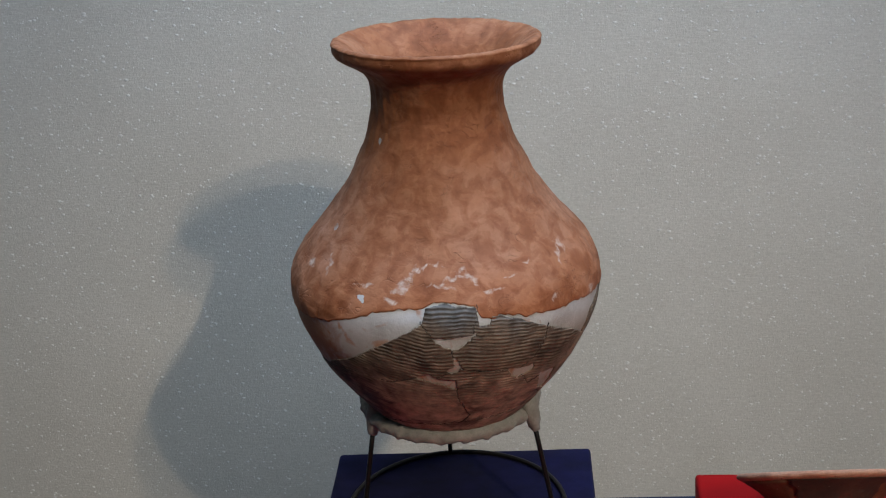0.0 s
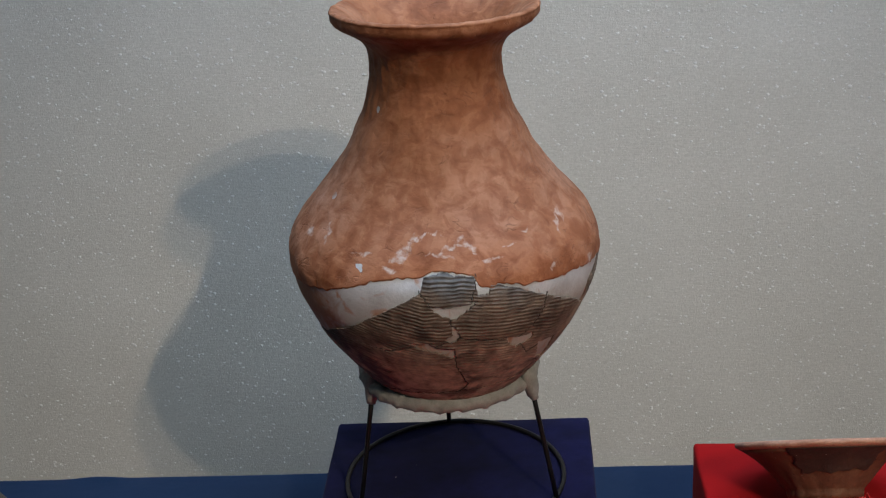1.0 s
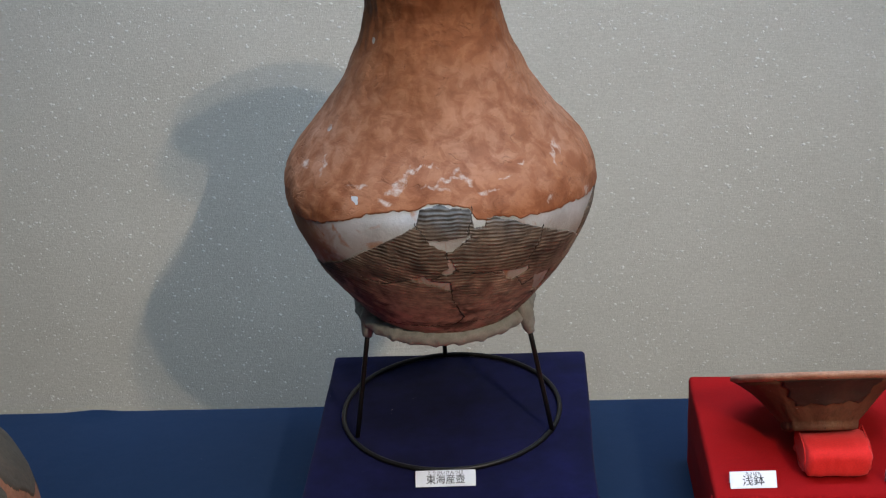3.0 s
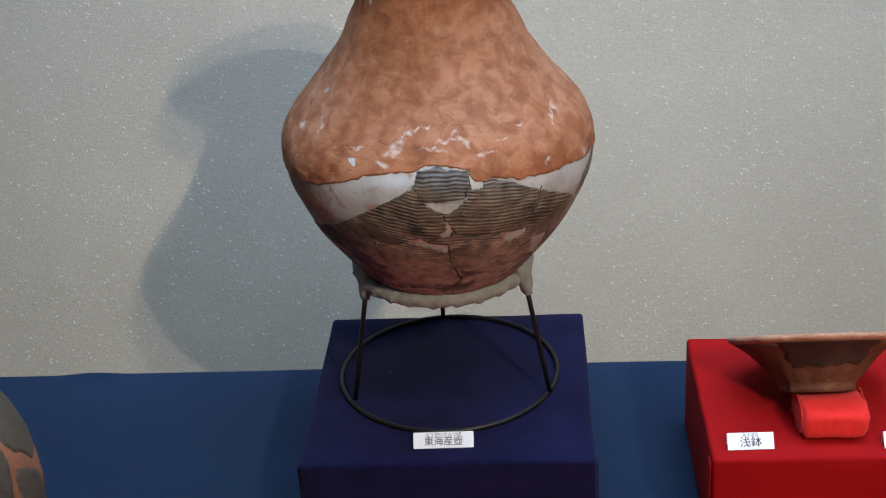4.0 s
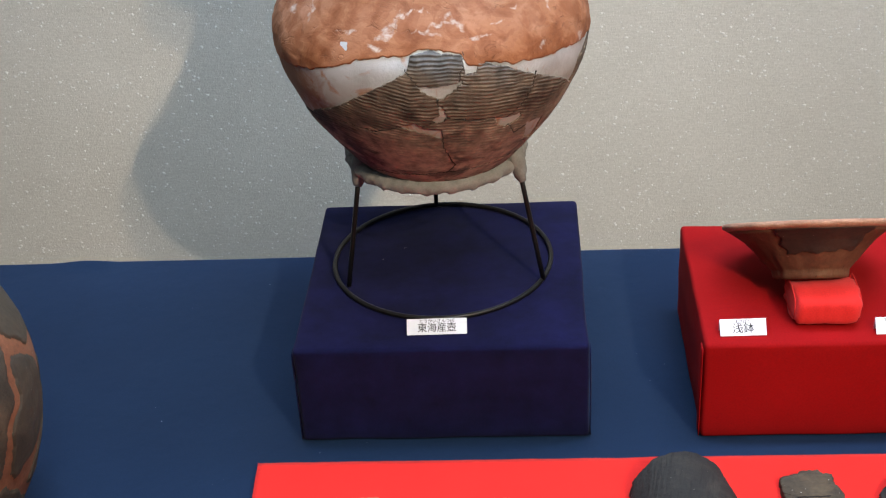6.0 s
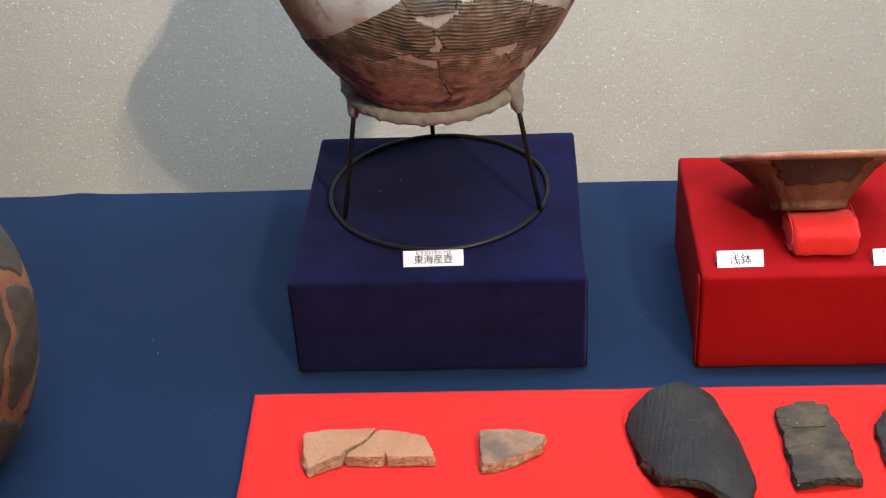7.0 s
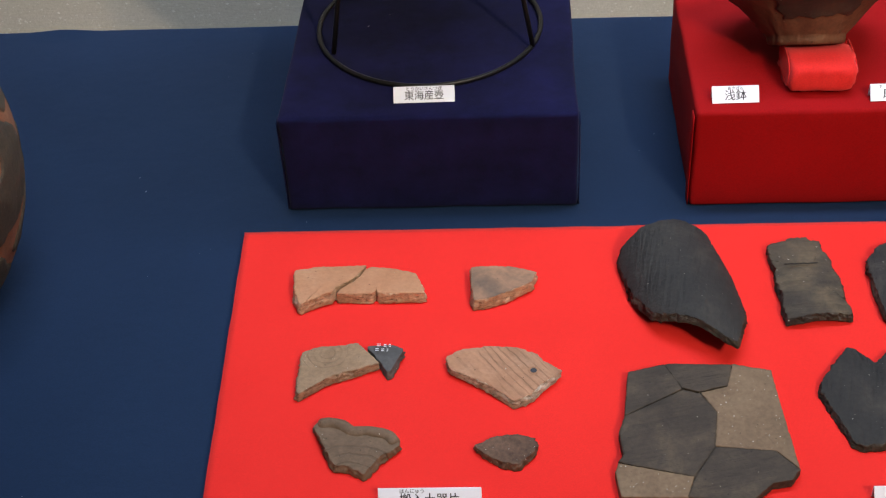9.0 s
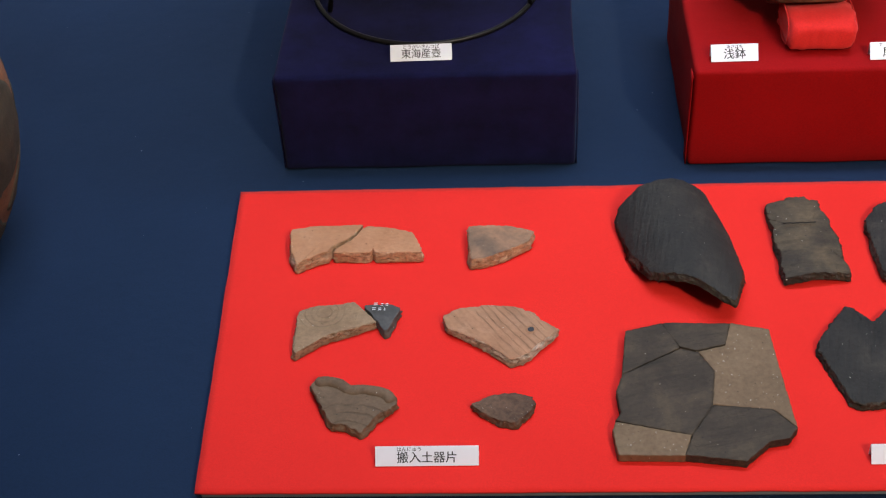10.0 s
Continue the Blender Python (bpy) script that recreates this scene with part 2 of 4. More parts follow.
def sherd_clay(name, a, b, c, grain=(0.76, 1.08), stripe=0.0, turn=0.0, deep=0.0022, grooves=None, grit=0.80, pits=0.0009, layered=False):
    """Fired clay. grooves: centre x, y of the arcs, spacing, inner and outer radius, and the depth of tone."""
    m, n, l, bs = material(name, 0.75, spec=0.35)
    v = coords(n, l)
    col = ramp(n, l, noise_tex(n, l, v, 22, 4, 0.6, 0.5), [(0.32, a), (0.52, b), (0.70, c)])
    fine = noise_tex(n, l, v, 240, 5)
    col = mix(n, l, 1.0, col, ramp(n, l, fine, [(0.3, (grain[0],) * 3), (0.7, (grain[1],) * 3)]), "MULTIPLY")
    specks = noise_tex(n, l, v, 420, 1)
    col = mix(n, l, ramp(n, l, specks, [(grit - 0.01, (0, 0, 0)), (grit + 0.01, (1, 1, 1))]), col, (0.62, 0.56, 0.48))
    pocks = ramp(n, l, noise_tex(n, l, v, 300, 1), [(0.22, (1, 1, 1)), (0.25, (0, 0, 0))])
    col = mix(n, l, pocks, col, tuple(x * 0.35 for x in a))
    under = None
    if layered:
        beds = noise_tex(n, l, coords(n, l, (130, 130, 620)), 1.0, 4, 0.65, 0.8)
        col = mix(n, l, 1.0, col, ramp(n, l, beds, [(0.34, (0.45, 0.42, 0.40)), (0.44, (0.95, 0.94, 0.93)), (0.60, (1.22, 1.23, 1.25))]), "MULTIPLY")
        under = bump(n, l, bs, beds, 0.0030, 1.0)
    if stripe:
        rot = n.new("ShaderNodeMapping")
        rot.inputs["Rotation"].default_value = (0, 0, radians(turn))
        l.new(v, rot.inputs["Vector"])
        sc = n.new("ShaderNodeMapping")
        sc.inputs["Scale"].default_value = (stripe, stripe * 0.12, stripe * 0.12)
        l.new(rot.outputs["Vector"], sc.inputs["Vector"])
        lines = noise_tex(n, l, sc.outputs["Vector"], 1.0, 4)
        col = mix(n, l, 1.0, col, ramp(n, l, lines, [(0.30, (0.74, 0.72, 0.70)), (0.42, (0.96, 0.96, 0.96)), (0.66, (1.10, 1.09, 1.08))]), "MULTIPLY")
        under = bump(n, l, bs, lines, deep, 0.9, under)
    if grooves:
        gx, gy, step, r0, r1, tone = grooves
        sep = n.new("ShaderNodeSeparateXYZ")
        l.new(v, sep.inputs[0])
        dx, dy = maths(n, l, "SUBTRACT", sep.outputs["X"], gx), maths(n, l, "SUBTRACT", sep.outputs["Y"], gy)
        d = maths(n, l, "SQRT", maths(n, l, "ADD", maths(n, l, "MULTIPLY", dx, dx), maths(n, l, "MULTIPLY", dy, dy)), 0.0)
        wavy = maths(n, l, "ADD", d, maths(n, l, "MULTIPLY", maths(n, l, "SUBTRACT", noise_tex(n, l, v, 45, 3), 0.5), step * 1.1))
        wave = maths(n, l, "SINE", maths(n, l, "MULTIPLY", wavy, 2 * math.pi / step), 0.0)
        line = ramp(n, l, wave, [(0.60, (0, 0, 0)), (0.98, (1, 1, 1))])
        zone = ramp(n, l, maths(n, l, "DIVIDE", maths(n, l, "SUBTRACT", d, r0), r1 - r0), [(0.0, (0, 0, 0)), (0.06, (1, 1, 1)), (0.94, (1, 1, 1)), (1.0, (0, 0, 0))])
        worn = ramp(n, l, noise_tex(n, l, v, 60, 3), [(0.40, (0.1, 0.1, 0.1)), (0.55, (1, 1, 1))])
        line = mix(n, l, 1.0, mix(n, l, 1.0, line, zone, "MULTIPLY"), worn, "MULTIPLY")
        col = mix(n, l, maths(n, l, "MULTIPLY", line, tone), col, tuple(x * 0.4 for x in a))
        under = bump(n, l, bs, maths(n, l, "SUBTRACT", 1.0, line), 0.0010, 0.7, under)
    l.new(col, bs.inputs["Base Color"])
    bump(n, l, bs, fine, pits, 0.9, under)
    return m


def plain(name, colour, rough=0.5, metal=0.0, vary=0.12, scale=60):
    m, n, l, bs = material(name, rough, metal)
    v = coords(n, l)
    lo = tuple(x * (1 - vary) for x in colour)
    hi = tuple(min(1, x * (1 + vary)) for x in colour)
    f = noise_tex(n, l, v, scale, 4)
    l.new(ramp(n, l, f, [(0.3, lo), (0.7, hi)]), bs.inputs["Base Color"])
    bump(n, l, bs, noise_tex(n, l, v, scale * 8, 3), 0.0003, 0.4)
    return m


WALL = wall_cloth()
NUB = plain("wall_nub", (0.60, 0.565, 0.50), 0.6)
BLUE = cloth("blue_tablecloth", (0.0056, 0.0192, 0.051), (0.0073, 0.0232, 0.060), blotch=5, rough=0.7, sheen=0.04)
NAVY = cloth("navy_velvet", (0.0021, 0.0028, 0.021), (0.0072, 0.0074, 0.051), sheen=0.03, blotch=30)
RED = cloth("red_cloth", (0.300, 0.0032, 0.0040), (0.345, 0.0042, 0.0052), sheen=0.0, fleck=False)
FELT = cloth("red_felt", (0.84, 0.026, 0.020), (0.88, 0.029, 0.022), weave=3200, sheen=0.05, fleck=False)
CUSHION = cloth("cushion_cloth", (0.78, 0.028, 0.024), (0.83, 0.034, 0.03), sheen=0.1, fleck=False)
BOARD = plain("grey_board", (0.22, 0.22, 0.23), 0.8)
CLAY = terracotta()
PLASTER = plaster()
SHERD = fired_sherd()
CRACK_SHADE = plain("crack_shade", (0.022, 0.016, 0.012), 0.9)
IRON = plain("black_iron", (0.018, 0.016, 0.015), 0.42, 0.6)
GAUZE = cloth("white_gauze", (0.24, 0.235, 0.21), (0.35, 0.345, 0.315), sheen=0.05, fleck=False, blotch=60)
CARD = plain("white_card", (0.78, 0.80, 0.85), 0.45, vary=0.02)
INK = plain("black_ink", (0.02, 0.02, 0.025), 0.6)
BOWL = sherd_clay("red_brown_bowl_clay", (0.085, 0.034, 0.017), (0.130, 0.053, 0.026), (0.185, 0.085, 0.042))
BOWL_RIM = sherd_clay("pale_rim_clay", (0.36, 0.17, 0.10), (0.42, 0.21, 0.13), (0.46, 0.25, 0.16))
SOOT = sherd_clay("sooted_clay", (0.028, 0.016, 0.012), (0.042, 0.023, 0.016), (0.066, 0.034, 0.021))
TAN = sherd_clay("tan_sherd_clay", (0.40, 0.175, 0.083), (0.45, 0.207, 0.104), (0.48, 0.235, 0.125), (0.88, 1.04))
SMOKED = sherd_clay("smoked_sherd_clay", (0.085, 0.066, 0.052), (0.26, 0.145, 0.088), (0.42, 0.21, 0.12), (0.86, 1.05))
TAN_EDGE = sherd_clay("tan_core_clay", (0.41, 0.23, 0.130), (0.52, 0.33, 0.20), (0.60, 0.42, 0.29), (0.7, 1.2), pits=0.0016, layered=True)
PALE_EDGE = sherd_clay("pale_core_clay", (0.37, 0.26, 0.175), (0.46, 0.36, 0.27), (0.52, 0.45, 0.37), (0.7, 1.2), pits=0.0016, layered=True)
BUFF = sherd_clay("buff_sherd_clay", (0.25, 0.150, 0.083), (0.30, 0.186, 0.107), (0.33, 0.213, 0.13), grooves=(-0.0870, -0.2300, 0.0056, 0.006, 0.0240, 0.18), grit=0.76)
BUFF_EDGE = sherd_clay("buff_core_clay", (0.27, 0.175, 0.105), (0.36, 0.245, 0.155), (0.43, 0.32, 0.22), (0.7, 1.2), pits=0.0016, layered=True)
COMBED = sherd_clay("combed_sherd_clay", (0.34, 0.160, 0.086), (0.39, 0.195, 0.110), (0.43, 0.23, 0.138), (0.86, 1.05), stripe=190, turn=-35, deep=0.0012, grooves=(0.560, 0.080, 0.0064, 0.530, 0.602, 0.38))
UMBER = sherd_clay("umber_sherd_clay", (0.13, 0.078, 0.045), (0.17, 0.104, 0.062), (0.21, 0.134, 0.084), grooves=(-0.0560, -0.3900, 0.0095, 0.030, 0.0560, 0.25), grit=0.79)
BROWN = sherd_clay("brown_sherd_clay", (0.090, 0.047, 0.029), (0.125, 0.066, 0.040), (0.18, 0.10, 0.062), (0.6, 1.25), grit=0.75, pits=0.0022)
BLACK = sherd_clay("black_sherd_clay", (0.020, 0.0175, 0.0155), (0.029, 0.0250, 0.0215), (0.050, 0.041, 0.033), stripe=260, turn=12)
GREYB = sherd_clay("grey_brown_sherd_clay", (0.040, 0.030, 0.022), (0.070, 0.051, 0.033), (0.130, 0.092, 0.053), stripe=160, turn=88, grit=0.78)
DARK_EDGE = sherd_clay("dark_core_clay", (0.030, 0.022, 0.016), (0.055, 0.041, 0.028), (0.120, 0.088, 0.056), (0.5, 1.3), pits=0.0016, layered=True)
FILL = sherd_clay("tan_fill_plaster", (0.145, 0.090, 0.050), (0.186, 0.116, 0.066), (0.215, 0.138, 0.080), grit=0.745)
DARK = sherd_clay("dark_rim_clay", (0.038, 0.0265, 0.018), (0.060, 0.0420, 0.0285), (0.100, 0.069, 0.043), stripe=150, turn=75, grit=0.785)
GREYS = sherd_clay("grey_sherd_clay", (0.055, 0.052, 0.050), (0.085, 0.079, 0.075), (0.12, 0.11, 0.10))
POT = sherd_clay("dark_pot_clay", (0.050, 0.036, 0.024), (0.072, 0.053, 0.034), (0.105, 0.070, 0.042), stripe=90, turn=40)
FILLER = sherd_clay("orange_filler", (0.20, 0.070, 0.032), (0.25, 0.095, 0.045), (0.30, 0.125, 0.062))
PAINT = plain("dark_wall_paint", (0.10, 0.10, 0.105), 0.8, scale=8)
CARPET = plain("grey_carpet", (0.09, 0.09, 0.095), 0.95, scale=40)


# ---- mesh helpers ----
def part(name, bm, mat, parent=None, label="", smooth=True):
    me = bpy.data.meshes.new(name)
    bmesh.ops.recalc_face_normals(bm, faces=bm.faces)
    bm.to_mesh(me)
    bm.free()
    for p in me.polygons:
        p.use_smooth = smooth
    me.materials.append(mat)
    ob = new(name, me)
    ob.parent = parent
    return tagged(ob, label) if label else ob


def soft_box(bm, lo, hi, r=0.004, seg=3):
    """A box with rounded edges."""
    geo = bmesh.ops.create_cube(bm, size=1.0)["verts"]
    for v in geo:
        v.co = Vector([lo[i] + (v.co[i] + 0.5) * (hi[i] - lo[i]) for i in range(3)])
    es = list({e for v in geo for e in v.link_edges})
    if r:
        bmesh.ops.bevel(bm, geom=es, offset=r, segments=seg, profile=0.5, affect="EDGES")
    return bm


def slab(name, lo, hi, mat, parent=None, label="", r=0.0):
    return part(name, soft_box(bmesh.new(), lo, hi, r), mat, parent, label, smooth=r > 0)


def sheet(bm, nx, ny, f):
    """A grid of nx by ny cells through f(u, v)."""
    vs = [[bm.verts.new(f(i / nx, j / ny)) for i in range(nx + 1)] for j in range(ny + 1)]
    for j in range(ny):
        for i in range(nx):
            bm.faces.new((vs[j][i], vs[j][i + 1], vs[j + 1][i + 1], vs[j + 1][i]))
    return vs


def tube(bm, pts, r, seg=10, closed=False, wob=None):
    pts = [Vector(p) for p in pts]
    rings, k = [], len(pts)
    for i, p in enumerate(pts):
        d = (pts[(i + 1) % k] - pts[i - 1]) if closed else (pts[min(i + 1, k - 1)] - pts[max(i - 1, 0)])
        d.normalize()
        a = d.cross(Vector((0, 0, 1)) if abs(d.z) < 0.9 else Vector((1, 0, 0))).normalized()
        b = d.cross(a)
        rings.append([bm.verts.new(p + (a * math.cos(2 * math.pi * s / seg) + b * math.sin(2 * math.pi * s / seg)) * (r + (wob(i, s) if wob else 0))) for s in range(seg)])
    for i in range(k if closed else k - 1):
        a, b = rings[i], rings[(i + 1) % k]
        for s in range(seg):
            bm.faces.new((a[s], a[(s + 1) % seg], b[(s + 1) % seg], b[s]))
    if not closed:
        bm.faces.new(rings[0]), bm.faces.new(rings[-1])
    return bm


def curve(knots, x):
    """A smooth line through (x, y) knots."""
    if x <= knots[0][0]:
        return knots[0][1]
    if x >= knots[-1][0]:
        return knots[-1][1]
    i = max(j for j in range(len(knots) - 1) if knots[j][0] <= x)
    (x1, y1), (x2, y2) = knots[i], knots[i + 1]
    (x0, y0), (x3, y3) = knots[max(i - 1, 0)], knots[min(i + 2, len(knots) - 1)]
    h = x2 - x1
    m1, m2 = (y2 - y0) / (x2 - x0) * h, (y3 - y1) / (x3 - x1) * h
    u = (x - x1) / h
    return (2 * u**3 - 3 * u**2 + 1) * y1 + (u**3 - 2 * u**2 + u) * m1 + (3 * u**2 - 2 * u**3) * y2 + (u**3 - u**2) * m2


def linear(knots, x):
    return float(np.interp(x, [k[0] for k in knots], [k[1] for k in knots]))


def revolve(bm, outline, seg=96, dent=None):
    """A closed turned shape: outline from the foot outside, up, over and down inside; (radius, height)."""
    rings = []
    for r, z in outline:
        rings.append([bm.verts.new(((r + (dent(2 * math.pi * s / seg, z) if dent else 0)) * math.sin(2 * math.pi * s / seg), -(r + (dent(2 * math.pi * s / seg, z) if dent else 0)) * math.cos(2 * math.pi * s / seg), z)) for s in range(seg)])
    for a, b in zip(rings, rings[1:]):
        for s in range(seg):
            bm.faces.new((a[s], a[(s + 1) % seg], b[(s + 1) % seg], b[s]))
    bm.faces.new(rings[0]), bm.faces.new(rings[-1])
    return bm


# ---- the case and its room ----
BACK = 0.78


def wall_nubs():
    """Little raised slubs of the woven wall covering."""
    verts, faces, rng = [], [], random.Random(4)
    for _ in range(12500):
        x, z = rng.uniform(-0.95, 0.80), rng.uniform(-0.34, 0.66)
        r = rng.choice((0.0007, 0.0008, 0.0010, 0.0010, 0.0013, 0.0016, 0.0021))
        a, b = r * rng.uniform(0.9, 2.0), r * rng.uniform(0.8, 1.2)
        k = len(verts)
        verts += [(x, BACK - r * 0.95, z)] + [(x + a * math.cos(i * math.pi / 3), BACK + 0.0002, z + b * math.sin(i * math.pi / 3)) for i in range(6)]
        faces += [(k, k + 1 + i, k + 1 + (i + 1) % 6) for i in range(6)]
    me = bpy.data.meshes.new("wall_slubs")
    me.from_pydata(verts, [], faces)
    for p in me.polygons:
        p.use_smooth = True
    me.materials.append(NUB)
    return new("wall_slubs", me)


wall = slab("wall_north", (-1.6, BACK, -0.75), (1.6, BACK + 0.08, 1.9), WALL)
tagged(wall, "cream woven wall covering with small raised slubs", "wall", kind="structure")
slubs = wall_nubs()
slubs.parent = wall
tagged(slubs, "tiny pale raised slubs in the weave", kind="stuff")
for name, lo, hi in (("wall_west", (-1.68, -0.7, -0.75), (-1.6, BACK + 0.08, 1.9)), ("wall_east", (1.6, -0.7, -0.75), (1.68, BACK + 0.08, 1.9))):
    tagged(slab(name, lo, hi, WALL), "cream woven side wall of the display case", "wall", kind="structure")
tagged(slab("ceiling", (-1.68, -0.35, 1.9), (1.68, BACK + 0.08, 1.98), CARD), "white ceiling panel of the display case", "ceiling", kind="structure")
tagged(slab("floor", (-3.5, -4.0, -0.83), (3.5, BACK + 0.08, -0.75), CARPET), "grey carpeted gallery floor", "floor", kind="structure")
tagged(slab("wall_south", (-3.5, -4.1, -0.75), (3.5, -4.0, 2.8), PAINT), "dark painted gallery wall", "wall", kind="structure")


def table():
    base = tagged(slab("display_plinth", (-1.58, -0.62, -0.745), (1.58, 0.374, -0.006), PAINT, r=0.004), "dark display plinth under a blue cloth", "plinth")
    bm = bmesh.new()

    def f(u, v):
        x = -1.58 + 3.16 * u
        y = -0.632 + 1.006 * v
        y = min(y, 0.374)
        z = -0.001 + 0.0009 * noise.noise((x * 7, y * 7, 3.0))
        if v > 0.999:
            z += 0.0035 * math.exp(-((x + 0.485) / 0.03) ** 2)
        return (x, y, z if v > 0 else -0.06)
    sheet(bm, 220, 70, f)
    ob = part("tablecloth", bm, BLUE)
    return tagged(ob, "smooth blue cloth covering the display shelf", "tablecloth")


table()


def covered_box(name, x0, x1, y0, y1, h, mat, label, seed):
    """A block wrapped in cloth, with rounded edges, slack faces and folded corners."""
    ob = tagged(new(name), label, "display block")
    bm = bmesh.new()
    soft_box(bm, (x0, y0, 0.0), (x1, y1, h), 0.0045, 3)
    bmesh.ops.subdivide_edges(bm, edges=[e for e in bm.edges if e.calc_length() > 0.05], cuts=14, use_grid_fill=True)
    for v in bm.verts:
        p = v.co
        d = noise.noise(Vector((p.x * 16 + seed, p.y * 16, p.z * 22))) * 0.0014
        mid = Vector(((x0 + x1) / 2, (y0 + y1) / 2, h / 2))
        q = p - mid
        v.co += Vector((math.copysign(1, q.x) * d if abs(q.x) > (x1 - x0) / 2 - 0.003 else 0, math.copysign(1, q.y) * d if abs(q.y) > (y1 - y0) / 2 - 0.003 else 0, d * 0.4 if q.z > h / 2 - 0.003 else 0))
    part("cloth_cover", bm, mat, ob)
    # the folded cloth at the front corners
    for x, s in ((x0, -1), (x1, 1)):
        bm = bmesh.new()
        sheet(bm, 3, 12, lambda u, v: (x + s * (0.0012 + 0.0012 * math.sin(v * 3) * u), y0 + 0.003 + u * 0.012, 0.0005 + (h - 0.007) * v))
        geo = bmesh.ops.extrude_face_region(bm, geom=list(bm.faces))["geom"]
        bmesh.ops.translate(bm, vec=(s * 0.0011, 0, 0), verts=[g for g in geo if isinstance(g, bmesh.types.BMVert)])
        part("corner_fold", bm, mat, ob)
    return ob


BOX_H = 0.1168
covered_box("navy_block", -0.15, 0.15, 0.0, 0.298, BOX_H, NAVY, "navy blue velvet-covered display block on blue cloth", 1.0)
covered_box("red_block", 0.265, 0.60, -0.004, 0.233, BOX_H, RED, "bright red cloth-covered display block on blue cloth", 5.0)


def felt_board():
    ob = tagged(new("felt_board"), "flat red felt-covered board holding pottery sherds", "display board")
    slab("board", (-0.171, -0.427, 0.0004), (0.62, -0.046, 0.006), BOARD, ob, "grey board edge", 0.001)
    bm = bmesh.new()
    x0, x1, y0, y1 = -0.1915, 0.63, -0.4285, -0.0435

    def f(u, v):
        y = y0 + (y1 - y0) * v
        left = -0.1757 + (x0 + 0.1757) * v
        x = left + (x1 - left) * u
        e = 0.0008 * noise.noise((x * 30, y * 30, 1.0))
        return (x + (e if u == 0 else 0), y + (e if v in (0, 1) else 0), 0.0082 + 0.0003 * noise.noise((x * 12, y * 12, 0)))
    sheet(bm, 120, 60, f)
    geo = bmesh.ops.extrude_face_region(bm, geom=list(bm.faces))["geom"]
    bmesh.ops.translate(bm, vec=(0, 0, -0.0020), verts=[g for g in geo if isinstance(g, bmesh.types.BMVert)])
    part("felt", bm, FELT, ob, "bright red felt")


felt_board()
FELT_Z = 0.0084


# ---- the large jar ----
PROFILE = [(0.245, 0.050), (0.252, 0.063), (0.265, 0.0805), (0.28, 0.0947), (0.30, 0.1104), (0.32, 0.1250), (0.34, 0.1369), (0.36, 0.1462), (0.375, 0.1525),
           (0.39, 0.1555), (0.405, 0.1568), (0.42, 0.1555), (0.435, 0.1488), (0.45, 0.1382), (0.47, 0.1210), (0.49, 0.1052), (0.51, 0.0914), (0.53, 0.0820), (0.55, 0.0732),
           (0.57, 0.0673), (0.585, 0.0637), (0.60, 0.0633), (0.61, 0.0660), (0.617, 0.0708), (0.622, 0.0775), (0.626, 0.0845), (0.630, 0.0925), (0.633, 0.0972), (0.637, 0.0994), (0.6425, 0.0998)]
COAT_EDGE = [(-180, 0.395), (-75, 0.392), (-57, 0.397), (-46, 0.403), (-37, 0.409), (-29, 0.416), (-22, 0.424), (-10, 0.430), (-5, 0.430), (-3, 0.433), (2, 0.436), (13.5, 0.430),
             (15, 0.420), (20, 0.418), (21.5, 0.422), (31, 0.414), (44, 0.409), (54, 0.409), (71, 0.402), (90, 0.395), (180, 0.395)]
ZONE_EDGE = [(-100, 0.330), (-62, 0.335), (-50, 0.352), (-35, 0.369), (-24, 0.387), (-14, 0.403), (-5.2, 0.418), (-4, 0.431), (2, 0.435), (13.5, 0.429),
             (14.2, 0.413), (18, 0.413), (19, 0.422), (29, 0.413), (35, 0.404), (46, 0.390), (58, 0.375), (64, 0.366), (67, 0.36), (69, 0.385), (81, 0.398), (100, 0.390)]
# plaster smears on the clay: degrees, height, half width in degrees, half height, slope
SMEARS = [(-12, 0.456, 3.2, 0.0042, 0.30), (-9, 0.463, 2.6, 0.0024, 0.4), (-14, 0.448, 2.6, 0.0030, 0.2), (2, 0.452, 5.0, 0.0021, -0.2), (7, 0.4575, 4.0, 0.0018, 0.1),
          (14, 0.457, 2.4, 0.0040, -0.4), (10, 0.464, 3.0, 0.0018, 0.2), (-3, 0.468, 6.0, 0.0014, 0.1), (-50, 0.456, 1.8, 0.0070, -0.8), (-62, 0.450, 2.6, 0.0035, 0.2),
          (46, 0.427, 2.4, 0.0040, 0.2), (56, 0.455, 1.6, 0.0080, 0.9), (62, 0.462, 1.8, 0.0060, 0.5), (-17, 0.440, 2.6, 0.0028, 0.1), (30, 0.453, 6.0, 0.0012, -0.1),
          (-29, 0.450, 4.0, 0.0013, 0.2), (22, 0.446, 4.0, 0.0012, 0.1), (68, 0.412, 3.0, 0.0060, 0.3), (38, 0.462, 3.0, 0.0016, 0.4)]
GAPS = [[(-2, 0.404), (3, 0.403), (14, 0.407), (9, 0.395), (5, 0.389), (1, 0.396)],
        [(5, 0.383), (7, 0.380), (8, 0.368), (5, 0.361), (2, 0.365), (5, 0.373)],
        [(-10, 0.357), (-4, 0.362), (-1, 0.356), (6, 0.353), (6.5, 0.339), (1, 0.347), (-6, 0.353)],
        [(25, 0.360), (31, 0.357), (38, 0.356), (38, 0.349), (31, 0.343), (28, 0.349)],
        [(43, 0.338), (54, 0.335), (56, 0.320), (58, 0.304), (48, 0.314)]]
